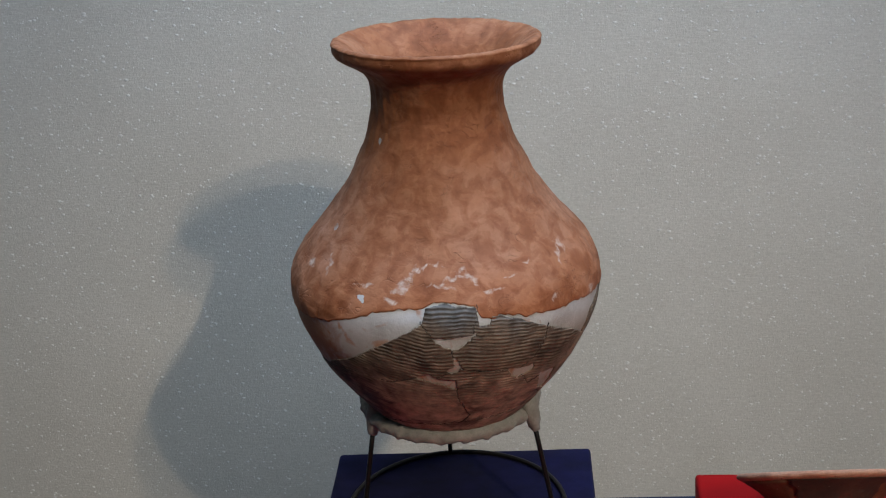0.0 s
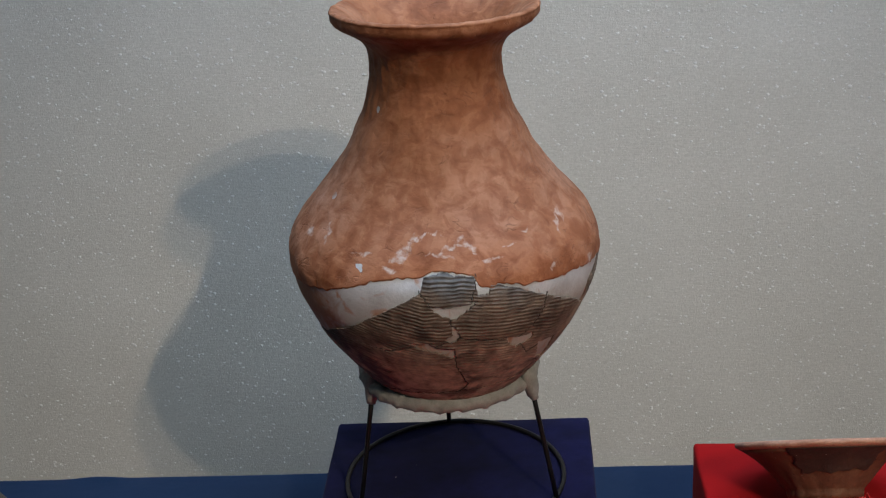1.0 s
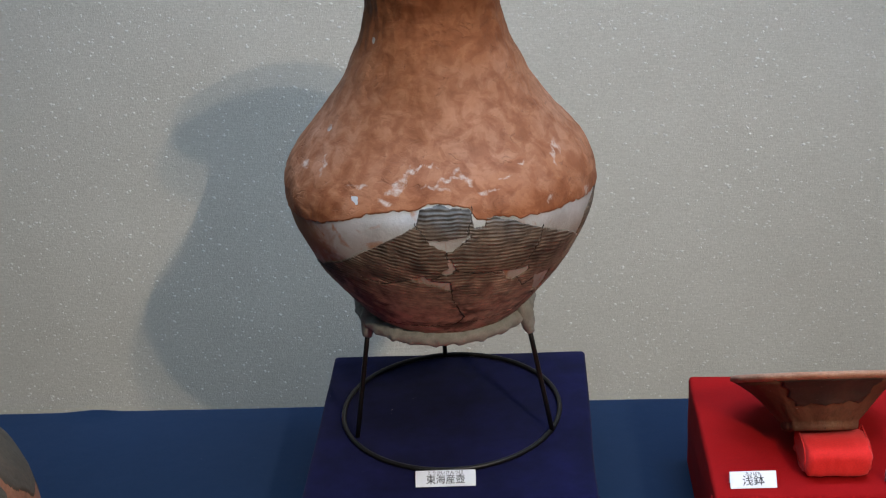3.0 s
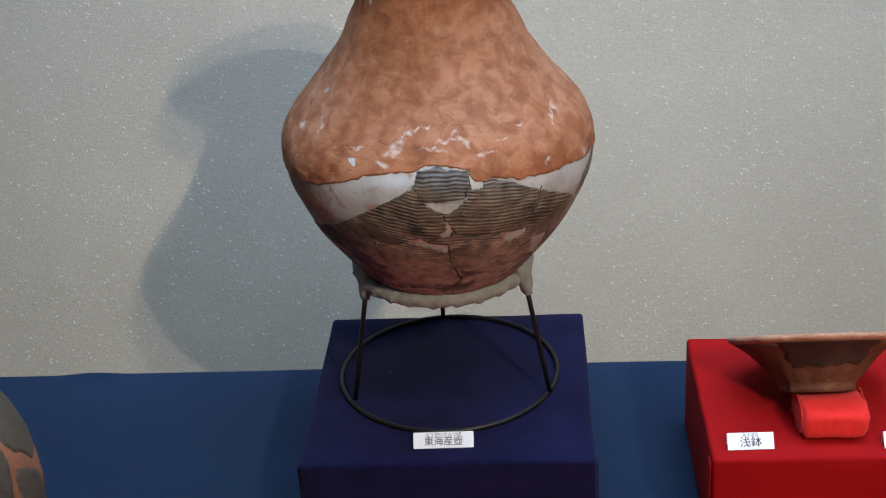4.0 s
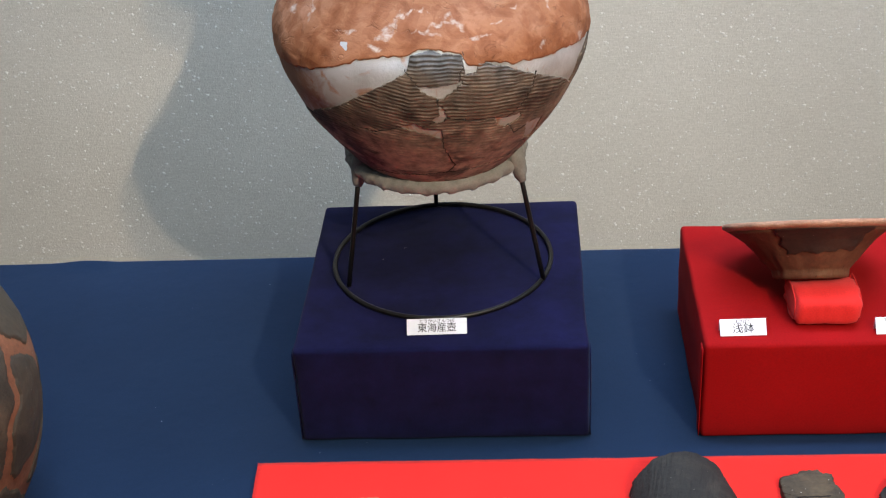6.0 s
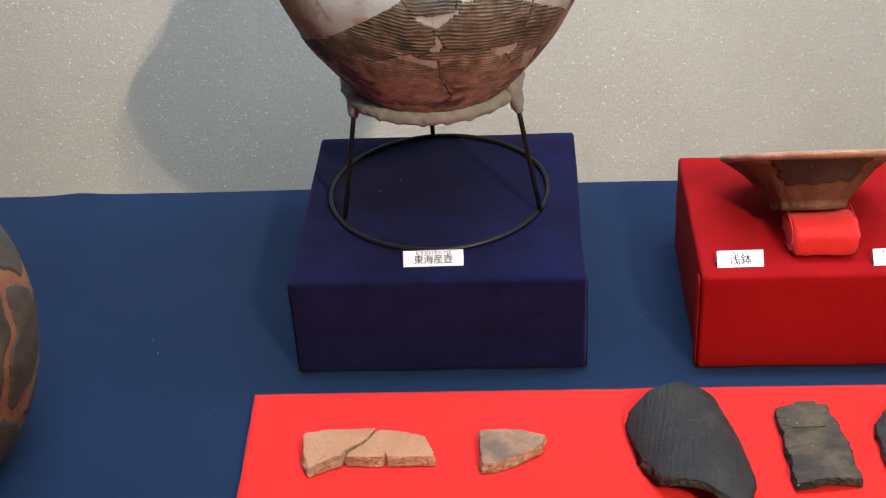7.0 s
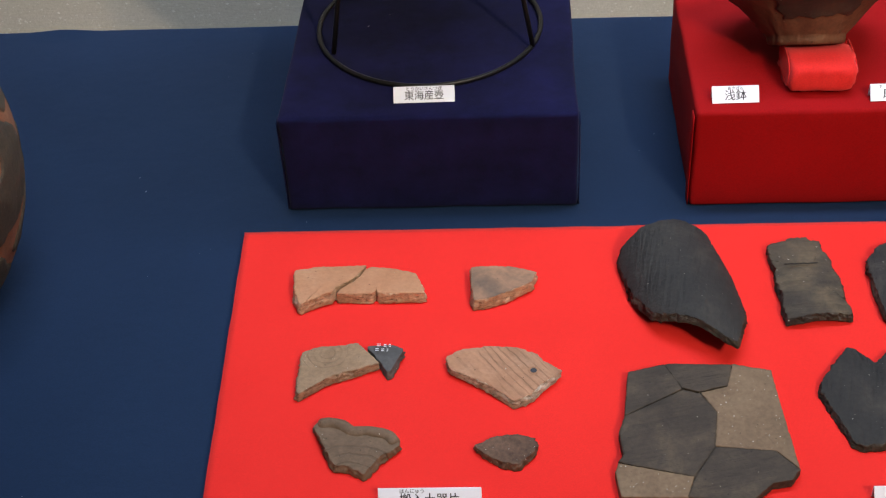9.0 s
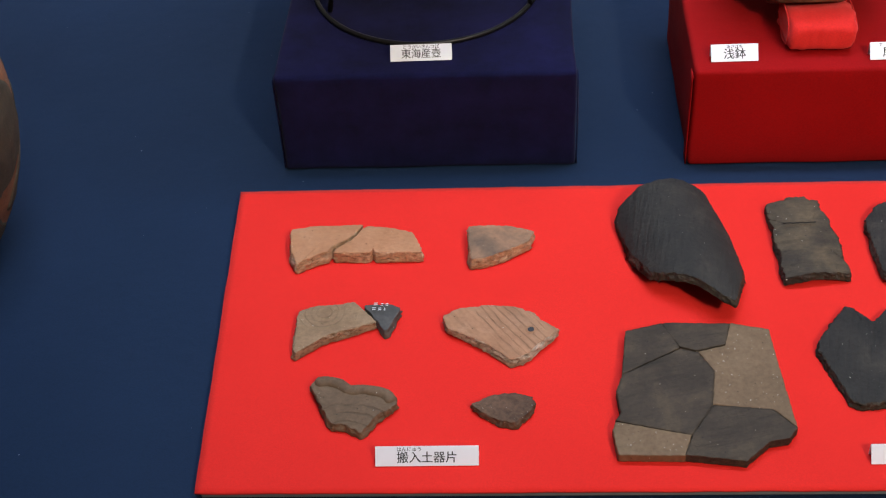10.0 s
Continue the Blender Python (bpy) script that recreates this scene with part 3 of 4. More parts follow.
CRACKS = [[(41, 0.400), (39, 0.381), (36, 0.366), (31, 0.356)], [(6, 0.342), (7, 0.325), (11, 0.303), (13, 0.296), (9, 0.284)], [(-50, 0.272), (-30, 0.278), (-9, 0.281), (4, 0.285), (20, 0.285), (45, 0.289), (70, 0.283)],
          [(5, 0.390), (5, 0.382)], [(-62, 0.342), (-34, 0.353), (-20, 0.348), (-10, 0.357)], [(14.5, 0.432), (12, 0.406)], [(-5.5, 0.421), (-2, 0.404)], [(3, 0.364), (-1, 0.357)],
          [(26, 0.358), (16, 0.362), (8, 0.368)], [(33, 0.346), (38, 0.330), (44, 0.335)], [(50, 0.308), (58, 0.294), (66, 0.282)]]
JAR_FOOT = 0.245


def inside(poly, x, y):
    hit = False
    for (x1, y1), (x2, y2) in zip(poly, poly[1:] + poly[:1]):
        if (y1 > y) != (y2 > y) and x < x1 + (y - y1) / (y2 - y1) * (x2 - x1):
            hit = not hit
    return hit


def to_line(poly, x, y):
    """Distance in metres from a place (degrees, height) on the belly to a broken line."""
    best = 9.0
    k = 0.0025
    for (x1, y1), (x2, y2) in zip(poly, poly[1:]):
        ax, ay, bx, by = (x - x1) * k, y - y1, (x2 - x1) * k, y2 - y1
        u = max(0.0, min(1.0, (ax * bx + ay * by) / (bx * bx + by * by + 1e-12)))
        best = min(best, math.hypot(ax - u * bx, ay - u * by))
    return best


def jar_point(deg, z, out=0.0):
    r = curve(PROFILE, z) + out
    a = radians(deg)
    return mouth(r * math.sin(a), -r * math.cos(a), z)


def mouth(x, y, z):
    """The flared mouth stands a little high and is not quite level."""
    u = max(0.0, min(1.0, (z - 0.585) / 0.055))
    return (x + 0.0014 * u, y, z - JAR_FOOT + u * u * (3 - 2 * u) * (0.0042 - 0.036 * y))


def smear_at(deg, z):
    best = 0.0
    for d, h, w, t, k in SMEARS:
        u = (deg - d + 3.0 * noise.noise((deg * 0.2, z * 160, d + 5))) / w
        if abs(u) < 2.2:
            v = (z + 0.004 - h - k * t * u - 0.005 * noise.noise((deg * 0.3, z * 120, d))) / t
            best = max(best, math.exp(-0.45 * (u * u + v * v)))
    return best


def lumps(deg, z):
    a = radians(deg)
    p = Vector((math.sin(a) * 0.12, -math.cos(a) * 0.12, z))
    return 0.0016 * noise.noise(p * 26) + 0.0010 * noise.noise(p * 70) + 0.0004 * noise.noise(p * 160)


def jar():
    ob = tagged(new("pottery_jar"), "large restored terracotta jar with dark cord-marked sherds", "jar")
    ax = Vector((0.0130, 0.0, 1)).normalized()
    turn = Vector((0, 0, 1)).rotation_difference(ax).to_matrix().to_4x4()
    ob.matrix_world = Matrix.Translation(Vector((-0.0010, 0.1603, 0.30)) - ax * (0.30 - JAR_FOOT)) @ turn
    # plaster core with its hollow inside
    bm = bmesh.new()
    outer = [(curve(PROFILE, z) - 0.0006, z - JAR_FOOT) for z in np.linspace(0.245, 0.585, 90)]
    inner = [(max(0.04, curve(PROFILE, z) - 0.012), z - JAR_FOOT) for z in np.linspace(0.575, 0.256, 40)]
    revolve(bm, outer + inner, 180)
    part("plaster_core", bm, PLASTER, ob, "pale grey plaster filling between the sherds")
    # the smoothed clay of the restored upper part, over the lip and down inside
    bm = bmesh.new()
    nt, nz = 420, 190
    lip = [(0.1000, 0.6435), (0.0992, 0.6450), (0.0970, 0.6460), (0.0935, 0.6455), (0.0880, 0.6425), (0.081, 0.6375), (0.074, 0.6310), (0.067, 0.6230), (0.060, 0.6120), (0.055, 0.6000), (0.052, 0.585), (0.052, 0.565), (0.054, 0.54), (0.066, 0.51)]
    cols, smears = [], []
    for i in range(nt):
        deg = -180 + 360 * i / nt
        a = radians(deg)
        edge = linear(COAT_EDGE, deg) + 0.0016 * noise.noise((math.sin(a) * 14, math.cos(a) * 14, 2)) + 0.0022 * noise.noise((math.sin(a) * 24, math.cos(a) * 24, 7)) + 0.0005 * noise.noise((math.sin(a) * 90, math.cos(a) * 90, 7))
        col = []
        for j in range(nz + 1):
            z = edge + (0.6425 - edge) * j / nz
            col.append(bm.verts.new(jar_point(deg, z, lumps(deg, z) + (0.0009 if j else -0.001))))
            smears.append(smear_at(deg, z))
        for r, z in lip:
            w = 0.0010 * noise.noise((math.sin(a) * 9, math.cos(a) * 9, z * 60)) + 0.0005 * noise.noise((math.sin(a) * 25, math.cos(a) * 25, z * 110))
            rr = r + 0.0014 + lumps(deg, 0.6425) * 0.5
            x, y, up = mouth(rr * math.sin(a), -rr * math.cos(a), z)
            col.append(bm.verts.new((x, y, up + w)))
            smears.append(0.0)
        cols.append(col)
    for i in range(nt):
        a, b = cols[i], cols[(i + 1) % nt]
        for j in range(len(a) - 1):
            bm.faces.new((a[j], b[j], b[j + 1], a[j + 1]))
    coat = part("clay_coat", bm, CLAY, ob, "orange terracotta with finger-smoothed surface")
    coat.data.attributes.new("smear", "FLOAT", "POINT").data.foreach_set("value", smears)
    # the old sherds, parted by cracks and plaster gaps
    ct, cz = 700, 300
    lo, hi = 0.2475, 0.4370
    edges = [linear(ZONE_EDGE, -100 + 200 * i / ct) + 0.0014 * noise.noise((i * 0.09, 4, 1)) + 0.0010 * noise.noise((i * 0.4, 8, 1)) for i in range(ct + 1)]
    free = np.zeros((ct, cz), bool)
    for i in range(ct):
        deg = -100 + 200 * (i + 0.5) / ct
        for j in range(cz):
            z = lo + (hi - lo) * (j + 0.5) / cz
            if z > edges[i]:
                continue
            jx, jz = deg + 0.8 * noise.noise((deg * 0.5, z * 300, 0)), z + 0.0014 * noise.noise((deg * 0.5, z * 300, 5))
            if any(inside(g, jx, jz) for g in GAPS):
                continue
            if min(to_line(c, jx, jz) for c in CRACKS) < 0.00060:
                continue
            free[i, j] = True
    mark = np.zeros((ct, cz), int)
    pieces = []
    for i0 in range(ct):
        for j0 in range(cz):
            if not free[i0, j0] or mark[i0, j0]:
                continue
            cells, stack = [], [(i0, j0)]
            mark[i0, j0] = len(pieces) + 1
            while stack:
                i, j = stack.pop()
                cells.append((i, j))
                for p, q in ((i + 1, j), (i - 1, j), (i, j + 1), (i, j - 1)):
                    if 0 <= p < ct and 0 <= q < cz and free[p, q] and not mark[p, q]:
                        mark[p, q] = len(pieces) + 1
                        stack.append((p, q))
            if len(cells) > 60:
                pieces.append(cells)

    def skin(i, j, lift):
        deg = -100 + 200 * i / ct
        z = lo + (hi - lo) * j / cz
        s = z + (-0.26 * min(0, deg + 5) * -1 + 0.15 * max(0, deg - 10)) * 0.0026 + 0.0060 * noise.noise((deg * 0.05, z * 20, 9)) + 0.0012 * noise.noise((deg * 0.3, z * 60, 2))
        cord = math.sin(2 * math.pi * s / 0.0039) * (0.28 + 0.72 * min(1, max(0, (z - 0.31) / 0.06)))
        cord *= max(0.1, min(1.3, 0.8 + 1.3 * noise.noise((deg * 0.22, z * 55, 3)) + 0.6 * noise.noise((deg * 0.9, z * 200, 3))))
        return jar_point(deg, z, lift + 0.00052 * cord + 0.5 * lumps(deg, z)), 0.5 + 0.4 * cord

    for k, cells in enumerate(pieces):
        bm = bmesh.new()
        lift = 0.0009 + 0.0005 * noise.noise((k * 3.7, 0, 0))
        verts, count, ridge = {}, {}, []
        for i, j in cells:
            quad = ((i, j), (i + 1, j), (i + 1, j + 1), (i, j + 1))
            for q in quad:
                if q not in verts:
                    place, high = skin(*q, lift)
                    verts[q] = bm.verts.new(place)
                    ridge.append(high)
            bm.faces.new([verts[q] for q in quad])
            for p, q in zip(quad, quad[1:] + quad[:1]):
                count[(p, q)] = 1
        low = {}
        for p, q in list(count):
            if (q, p) in count:
                continue
            for c in (p, q):
                if c not in low:
                    deg, z = -100 + 200 * c[0] / ct, lo + (hi - lo) * c[1] / cz
                    low[c] = bm.verts.new(jar_point(deg, z, -0.0012))
            bm.faces.new((verts[q], verts[p], low[p], low[q]))
        ridge += [0.2] * len(low)
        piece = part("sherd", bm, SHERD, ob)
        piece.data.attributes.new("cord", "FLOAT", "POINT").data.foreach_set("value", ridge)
    # dark tubes paint the shade down in the narrow joints
    for k, line in enumerate(CRACKS):
        pts = []
        for (d1, z1), (d2, z2) in zip(line, line[1:]):
            n = max(2, int(math.hypot((d2 - d1) * 0.0025, z2 - z1) / 0.0012))
            pts += [(d1 + (d2 - d1) * i / n, z1 + (z2 - z1) * i / n) for i in range(n)]
        pts.append(line[-1])
        pts = [jar_point(d - 0.8 * noise.noise((d * 0.5, z * 300, 0)), z - 0.0014 * noise.noise((d * 0.5, z * 300, 5)), 0.0003) for d, z in pts]
        part("joint", tube(bmesh.new(), pts, 0.0005, 6, False, lambda i, q: 0.0005 * noise.noise((i * 0.5, q, k))), CRACK_SHADE, ob, "dark joint between sherds")
    return ob


jar()


def tripod():
    ob = tagged(new("iron_stand"), "black iron ring stand with gauze-wrapped top ring", "stand")
    ob.location = (-0.0034, 0.170, BOX_H + 0.0006)

    def ring(r, z, tube_r, n, wob=None, seg=10):
        bm = bmesh.new()
        return tube(bm, [(r * math.cos(2 * math.pi * i / n), r * math.sin(2 * math.pi * i / n), z) for i in range(n)], tube_r, seg, True, wob)
    part("base_ring", ring(0.120, 0.0026, 0.0026, 120), IRON, ob)
    part("top_ring", ring(0.089, 0.140, 0.0026, 90), IRON, ob)

    def wrap(i, s):
        return 0.0018 * noise.noise((i * 0.16, s * 0.25, 0)) + 0.0018 * (1 - abs(math.sin(i * 0.21 + s * 0.16 + 0.8 * noise.noise((i * 0.05, 0, 3))))) ** 2 + 0.0005 * noise.noise((i * 0.6, s * 0.6, 5))
    part("gauze_wrap", ring(0.0885, 0.1405, 0.0076, 360, wrap, 20), GAUZE, ob, "white gauze wound round the top ring")
    for top, foot in (((-0.0775, -0.044, 0.140), (-0.0995, -0.055, 0.003)), ((0.087, -0.044, 0.140), (0.1105, -0.050, 0.003)), ((-0.010, 0.089, 0.140), (-0.0125, 0.119, 0.003))):
        d = Vector(foot) - Vector(top)
        part("leg", tube(bmesh.new(), [Vector(top) + d * u for u in (0, 0.3, 0.7, 1.0)], 0.0026, 12), IRON, ob)
        # the gauze tied down over the joint
        bm = bmesh.new()
        tube(bm, [Vector(top) + d * u for u in (-0.13, -0.03, 0.05, 0.10, 0.135)], 0.0074, 14, False, lambda i, s: (-0.0005, 0.0013, 0.0005, -0.0012, -0.0028)[i] + 0.0022 * noise.noise((i * 0.7, s * 1.1, top[0] * 50)))
        part("gauze_knot", bm, GAUZE, ob, "bunched white gauze")
    return ob


tripod()


# ---- caption cards ----
def words(text, size, at, parent, align="CENTER"):
    cu = bpy.data.curves.new("words", "FONT")
    cu.body, cu.size, cu.align_x, cu.align_y, cu.extrude = text, size, align, "CENTER", 0.00005
    cu.resolution_u = 3
    tmp = new("words", cu)
    me = bpy.data.meshes.new_from_object(tmp.evaluated_get(bpy.context.evaluated_depsgraph_get()))
    bpy.data.objects.remove(tmp)
    bm = bmesh.new()
    bm.from_mesh(me)
    twin = bmesh.ops.duplicate(bm, geom=list(bm.verts) + list(bm.edges) + list(bm.faces))["geom"]
    bmesh.ops.translate(bm, vec=(size * 0.022, size * 0.008, 0.00002), verts=[g for g in twin if isinstance(g, bmesh.types.BMVert)])
    bm.to_mesh(me)
    bm.free()
    me.materials.clear()
    me.materials.append(INK)
    ob = new("lettering", me)
    ob.parent, ob.location = parent, at
    return ob


def card(x, y, z, w, h, main, ruby, label, yaw=0.0, lean=50.0, size=0.0105, ruby_size=0.0042, shift=0.0, ruby_shift=0.0):
    """A folded white card: its sloping face carries the words."""
    ob = tagged(new("caption_card"), label, "caption card", "caption cards")
    ob.matrix_world = pose(x, y, z, lean, 0, yaw)
    bm = soft_box(bmesh.new(), (-w / 2, 0, -0.0007), (w / 2, h, 0), 0.0002, 1)
    part("card_face", bm, CARD, ob, smooth=False)
    bm = bmesh.new()
    back = h * math.sin(radians(lean))
    a, c = math.cos(radians(lean)), math.sin(radians(lean))
    # the card's back leaf, straight down from the top edge
    top, foot = Vector((0, h - 0.0004, -0.0009)), Vector((0, h - 0.0004 - back * c * 0.985, -0.0009 - back * a * 0.985))
    vs = [bm.verts.new((s * w / 2, p.y, p.z + e)) for e in (0, -0.0007) for s, p in ((-1, top), (1, top), (1, foot), (-1, foot))]
    for q in ((0, 1, 2, 3), (4, 5, 6, 7), (0, 1, 5, 4), (1, 2, 6, 5), (2, 3, 7, 6), (3, 0, 4, 7)):
        bm.faces.new([vs[i] for i in q])
    part("card_back", bm, CARD, ob, smooth=False)
    words(main, size, (shift, h * 0.40, 0.0001), ob)
    if ruby:
        words(ruby, ruby_size, (ruby_shift, h * 0.83, 0.0001), ob)
    return ob


card(-0.0035, 0.0235, BOX_H + 0.001, 0.0615, 0.0165, "東海産壺", "とうかいさんつぼ", "white caption card with black characters on navy velvet", yaw=1.0, size=0.0100, ruby_size=0.0046)
card(0.3045, 0.0105, BOX_H + 0.001, 0.0460, 0.0170, "浅鉢", "あさばち", "white caption card with black characters on red cloth", yaw=1.0, size=0.0110, ruby_size=0.0040)
card(0.4575, 0.0085, BOX_H + 0.001, 0.0460, 0.0170, "磨石", "す", "white caption card partly seen on red cloth", yaw=1.0, size=0.0110, ruby_size=0.0040, ruby_shift=-0.013)
card(0.0130, -0.4025, FELT_Z + 0.0008, 0.0850, 0.0165, "搬入土器片", "はんにゅう", "long white caption card with black characters on red felt", yaw=0.3, size=0.0100, ruby_size=0.0042, ruby_shift=-0.0145)
card(0.4130, -0.4035, FELT_Z + 0.0008, 0.0840, 0.0165, "在地土器片", "ざいち", "long white caption card partly seen on red felt", yaw=0.3, size=0.0100, ruby_size=0.0042, ruby_shift=-0.018)


# ---- the bowl on its cushion ----
def bowl():
    ob = tagged(new("shallow_bowl"), "shallow red-brown pottery bowl with sooty patch, tipped on cushion", "bowl")
    ob.matrix_world = pose(0.3805, 0.076, 0.1415, -32, -0.3, 0)

    def dent(a, z):
        return 0.0018 * noise.noise((math.sin(a) * 4, math.cos(a) * 4, z * 60)) + 0.0010 * noise.noise((math.sin(a) * 12, math.cos(a) * 12, z * 140)) + 0.0004 * noise.noise((math.sin(a) * 40, math.cos(a) * 40, z * 400))
    prof = [(0.034, 0.0), (0.0375, 0.0015), (0.0385, 0.005), (0.0385, 0.009), (0.0405, 0.0110), (0.047, 0.0185), (0.056, 0.0290), (0.066, 0.0390), (0.076, 0.0465), (0.0835, 0.0510)]
    rim = [(0.0830, 0.0505), (0.0875, 0.0530), (0.0885, 0.0555), (0.0875, 0.0578), (0.0845, 0.0585), (0.0805, 0.0560)]
    inner = [(0.0805, 0.0560), (0.072, 0.0505), (0.061, 0.0410), (0.049, 0.029), (0.038, 0.0165), (0.020, 0.0125), (0.004, 0.012)]
    part("body", revolve(bmesh.new(), prof + [(0.0815, 0.0515), (0.070, 0.0475), (0.059, 0.038), (0.047, 0.026), (0.036, 0.0145), (0.020, 0.0105), (0.004, 0.010)], 150, dent), BOWL, ob)
    part("rim", revolve(bmesh.new(), [(r, z) for r, z in rim[:1]] + rim[1:] + inner[1:], 150, dent), BOWL_RIM, ob, "paler worn rim")
    # the sooted part of the wall
    bm = bmesh.new()

    def f(u, v):
        deg = -36 + 74 * u + 5 * noise.noise((v * 4, 1, u)) + 2 * noise.noise((v * 14, 3, u))
        z = 0.0255 * (1 - v) + 0.0505 * v + 0.003 * u * (1 - v) + 0.004 * noise.noise((u * 6, 2, 0)) * (1 - v) + 0.0015 * noise.noise((u * 20, 2, 0)) * (1 - v)
        r = linear([(q, p) for p, q in prof], z) + 0.0013
        a = radians(deg)
        r += dent(a, z)
        return (r * math.sin(a), -r * math.cos(a), z)
    sheet(bm, 30, 20, f)
    geo = bmesh.ops.extrude_face_region(bm, geom=list(bm.faces))["geom"]
    bmesh.ops.scale(bm, vec=(0.985, 0.985, 1), verts=[g for g in geo if isinstance(g, bmesh.types.BMVert)])
    part("sooted_wall", bm, SOOT, ob, "dark sooted patch")
    return ob


bowl()


def cushion():
    ob = tagged(new("red_cushion"), "small padded red cloth cushion under the bowl", "cushion")
    ob.location = (0.3885, 0.0520, BOX_H + 0.0006)
    bm = bmesh.new()
    nu, nv = 64, 40
    ring = []
    for i in range(nu):
        a = 2 * math.pi * i / nu
        c, s = math.cos(a), math.sin(a)
        p = 0.55
        cy, cz = math.copysign(abs(c) ** p, c) * 0.0335, math.copysign(abs(s) ** p, s) * 0.0185 + 0.0185
        ring.append((cy, cz))
    rows = []
    for j in range(nv + 1):
        u = j / nv
        x = -0.0325 + 0.065 * u
        e = min(u, 1 - u)
        sq = 1.0 if e > 0.12 else 0.80 + 0.20 * math.sqrt(max(0, 1 - (1 - e / 0.12) ** 2))
        rows.append([bm.verts.new((x + 0.0022 * noise.noise((y * 60, z * 60, u * 3)) * (2 if e < 0.05 else 0.4), y * sq + 0.0009 * noise.noise((u * 9, y * 60, z * 70)), max(0.0, (z - 0.0185) * sq + 0.0185 + 0.0012 * noise.noise((u * 7, y * 50, 8)) - 0.0075 * max(0, (y + 0.01) / 0.03) * (z > 0.02)))) for y, z in ring])
    for a, b in zip(rows, rows[1:]):
        for s in range(nu):
            bm.faces.new((a[s], a[(s + 1) % nu], b[(s + 1) % nu], b[s]))
    bm.faces.new(rows[0]), bm.faces.new(rows[-1])
    part("cloth_roll", bm, CUSHION, ob)
    for x in (-0.0325, 0.0325):
        bm = bmesh.new()
        pts = [(x + 0.0004 * noise.noise((i, 0, 1)), y * 0.79, 0.0039 + z * 0.79) for i, (y, z) in enumerate(ring)]
        tube(bm, pts, 0.0007, 8, True)
        part("seam", bm, CUSHION, ob)
    return ob


cushion()


# ---- the banded pot at the side ----
def side_pot():
    """A round pot put together from dark sherds, with orange filler between them."""
    ob = tagged(new("rebuilt_pot"), "round pot of dark brown sherds joined with orange filler", "pot")
    ob.location = (-0.5284, -0.12, 0.0005)

    def radius(z):
        if z > 0.285:
            return 0.078 + 0.5 * max(0, z - 0.30)
        return 0.1526 * math.sqrt(1 - ((z - 0.163) / (0.154 if z > 0.163 else 0.206)) ** 2)

    def dent(a, z):
        p = Vector((math.sin(a) * 0.15, math.cos(a) * 0.15, z))
        return 0.0018 * noise.noise(p * 14) + 0.0008 * noise.noise(p * 60)
    outer = [(radius(z), z) for z in np.linspace(0, 0.335, 70)]
    inner = [(radius(z) - 0.009, z) for z in np.linspace(0.333, 0.012, 40)]
    part("filler_body", revolve(bmesh.new(), outer + inner, 160, dent), FILLER, ob, "orange filler between the sherds")
    rng = random.Random(11)
    seeds = [(rng.uniform(-math.pi, math.pi), rng.uniform(0.0, 0.30)) for _ in range(46)]
    na, nz = 420, 130
    owner = {}
    for i in range(na):
        for j in range(nz):
            a, z = -math.pi + 2 * math.pi * (i + 0.5) / na, 0.002 + 0.300 * (j + 0.5) / nz
            wa, wz = a + 0.10 * noise.noise((math.sin(a) * 5, math.cos(a) * 5, z * 30)), z + 0.012 * noise.noise((math.sin(a) * 5, math.cos(a) * 5, z * 30 + 9))
            near = sorted((math.hypot(((wa - sa + math.pi) % (2 * math.pi) - math.pi) * 0.13, (wz - sz) * 0.75), k) for k, (sa, sz) in enumerate(seeds))[:2]
            if near[1][0] - near[0][0] > 0.0075 + 0.005 * noise.noise((a * 3, z * 20, 4)):
                owner.setdefault(near[0][1], []).append((i, j))
    for k, cells in owner.items():
        bm, verts = bmesh.new(), {}
        own = set(cells)
        for i, j in cells:
            quad = []
            for p, q in ((i, j), (i + 1, j), (i + 1, j + 1), (i, j + 1)):
                key = (p % na, q)
                if key not in verts:
                    a, z = -math.pi + 2 * math.pi * p / na, 0.002 + 0.300 * q / nz
                    inner_cell = all(((p + e) % na, q + g) in own for e in (-1, 0) for g in (-1, 0))
                    r = radius(z) + dent(a, z) + (0.0016 if inner_cell else -0.0006)
                    verts[key] = bm.verts.new((r * math.sin(a), -r * math.cos(a), z))
                quad.append(verts[key])
            bm.faces.new(quad)
        part("sherd", bm, POT, ob)
    return ob


side_pot()


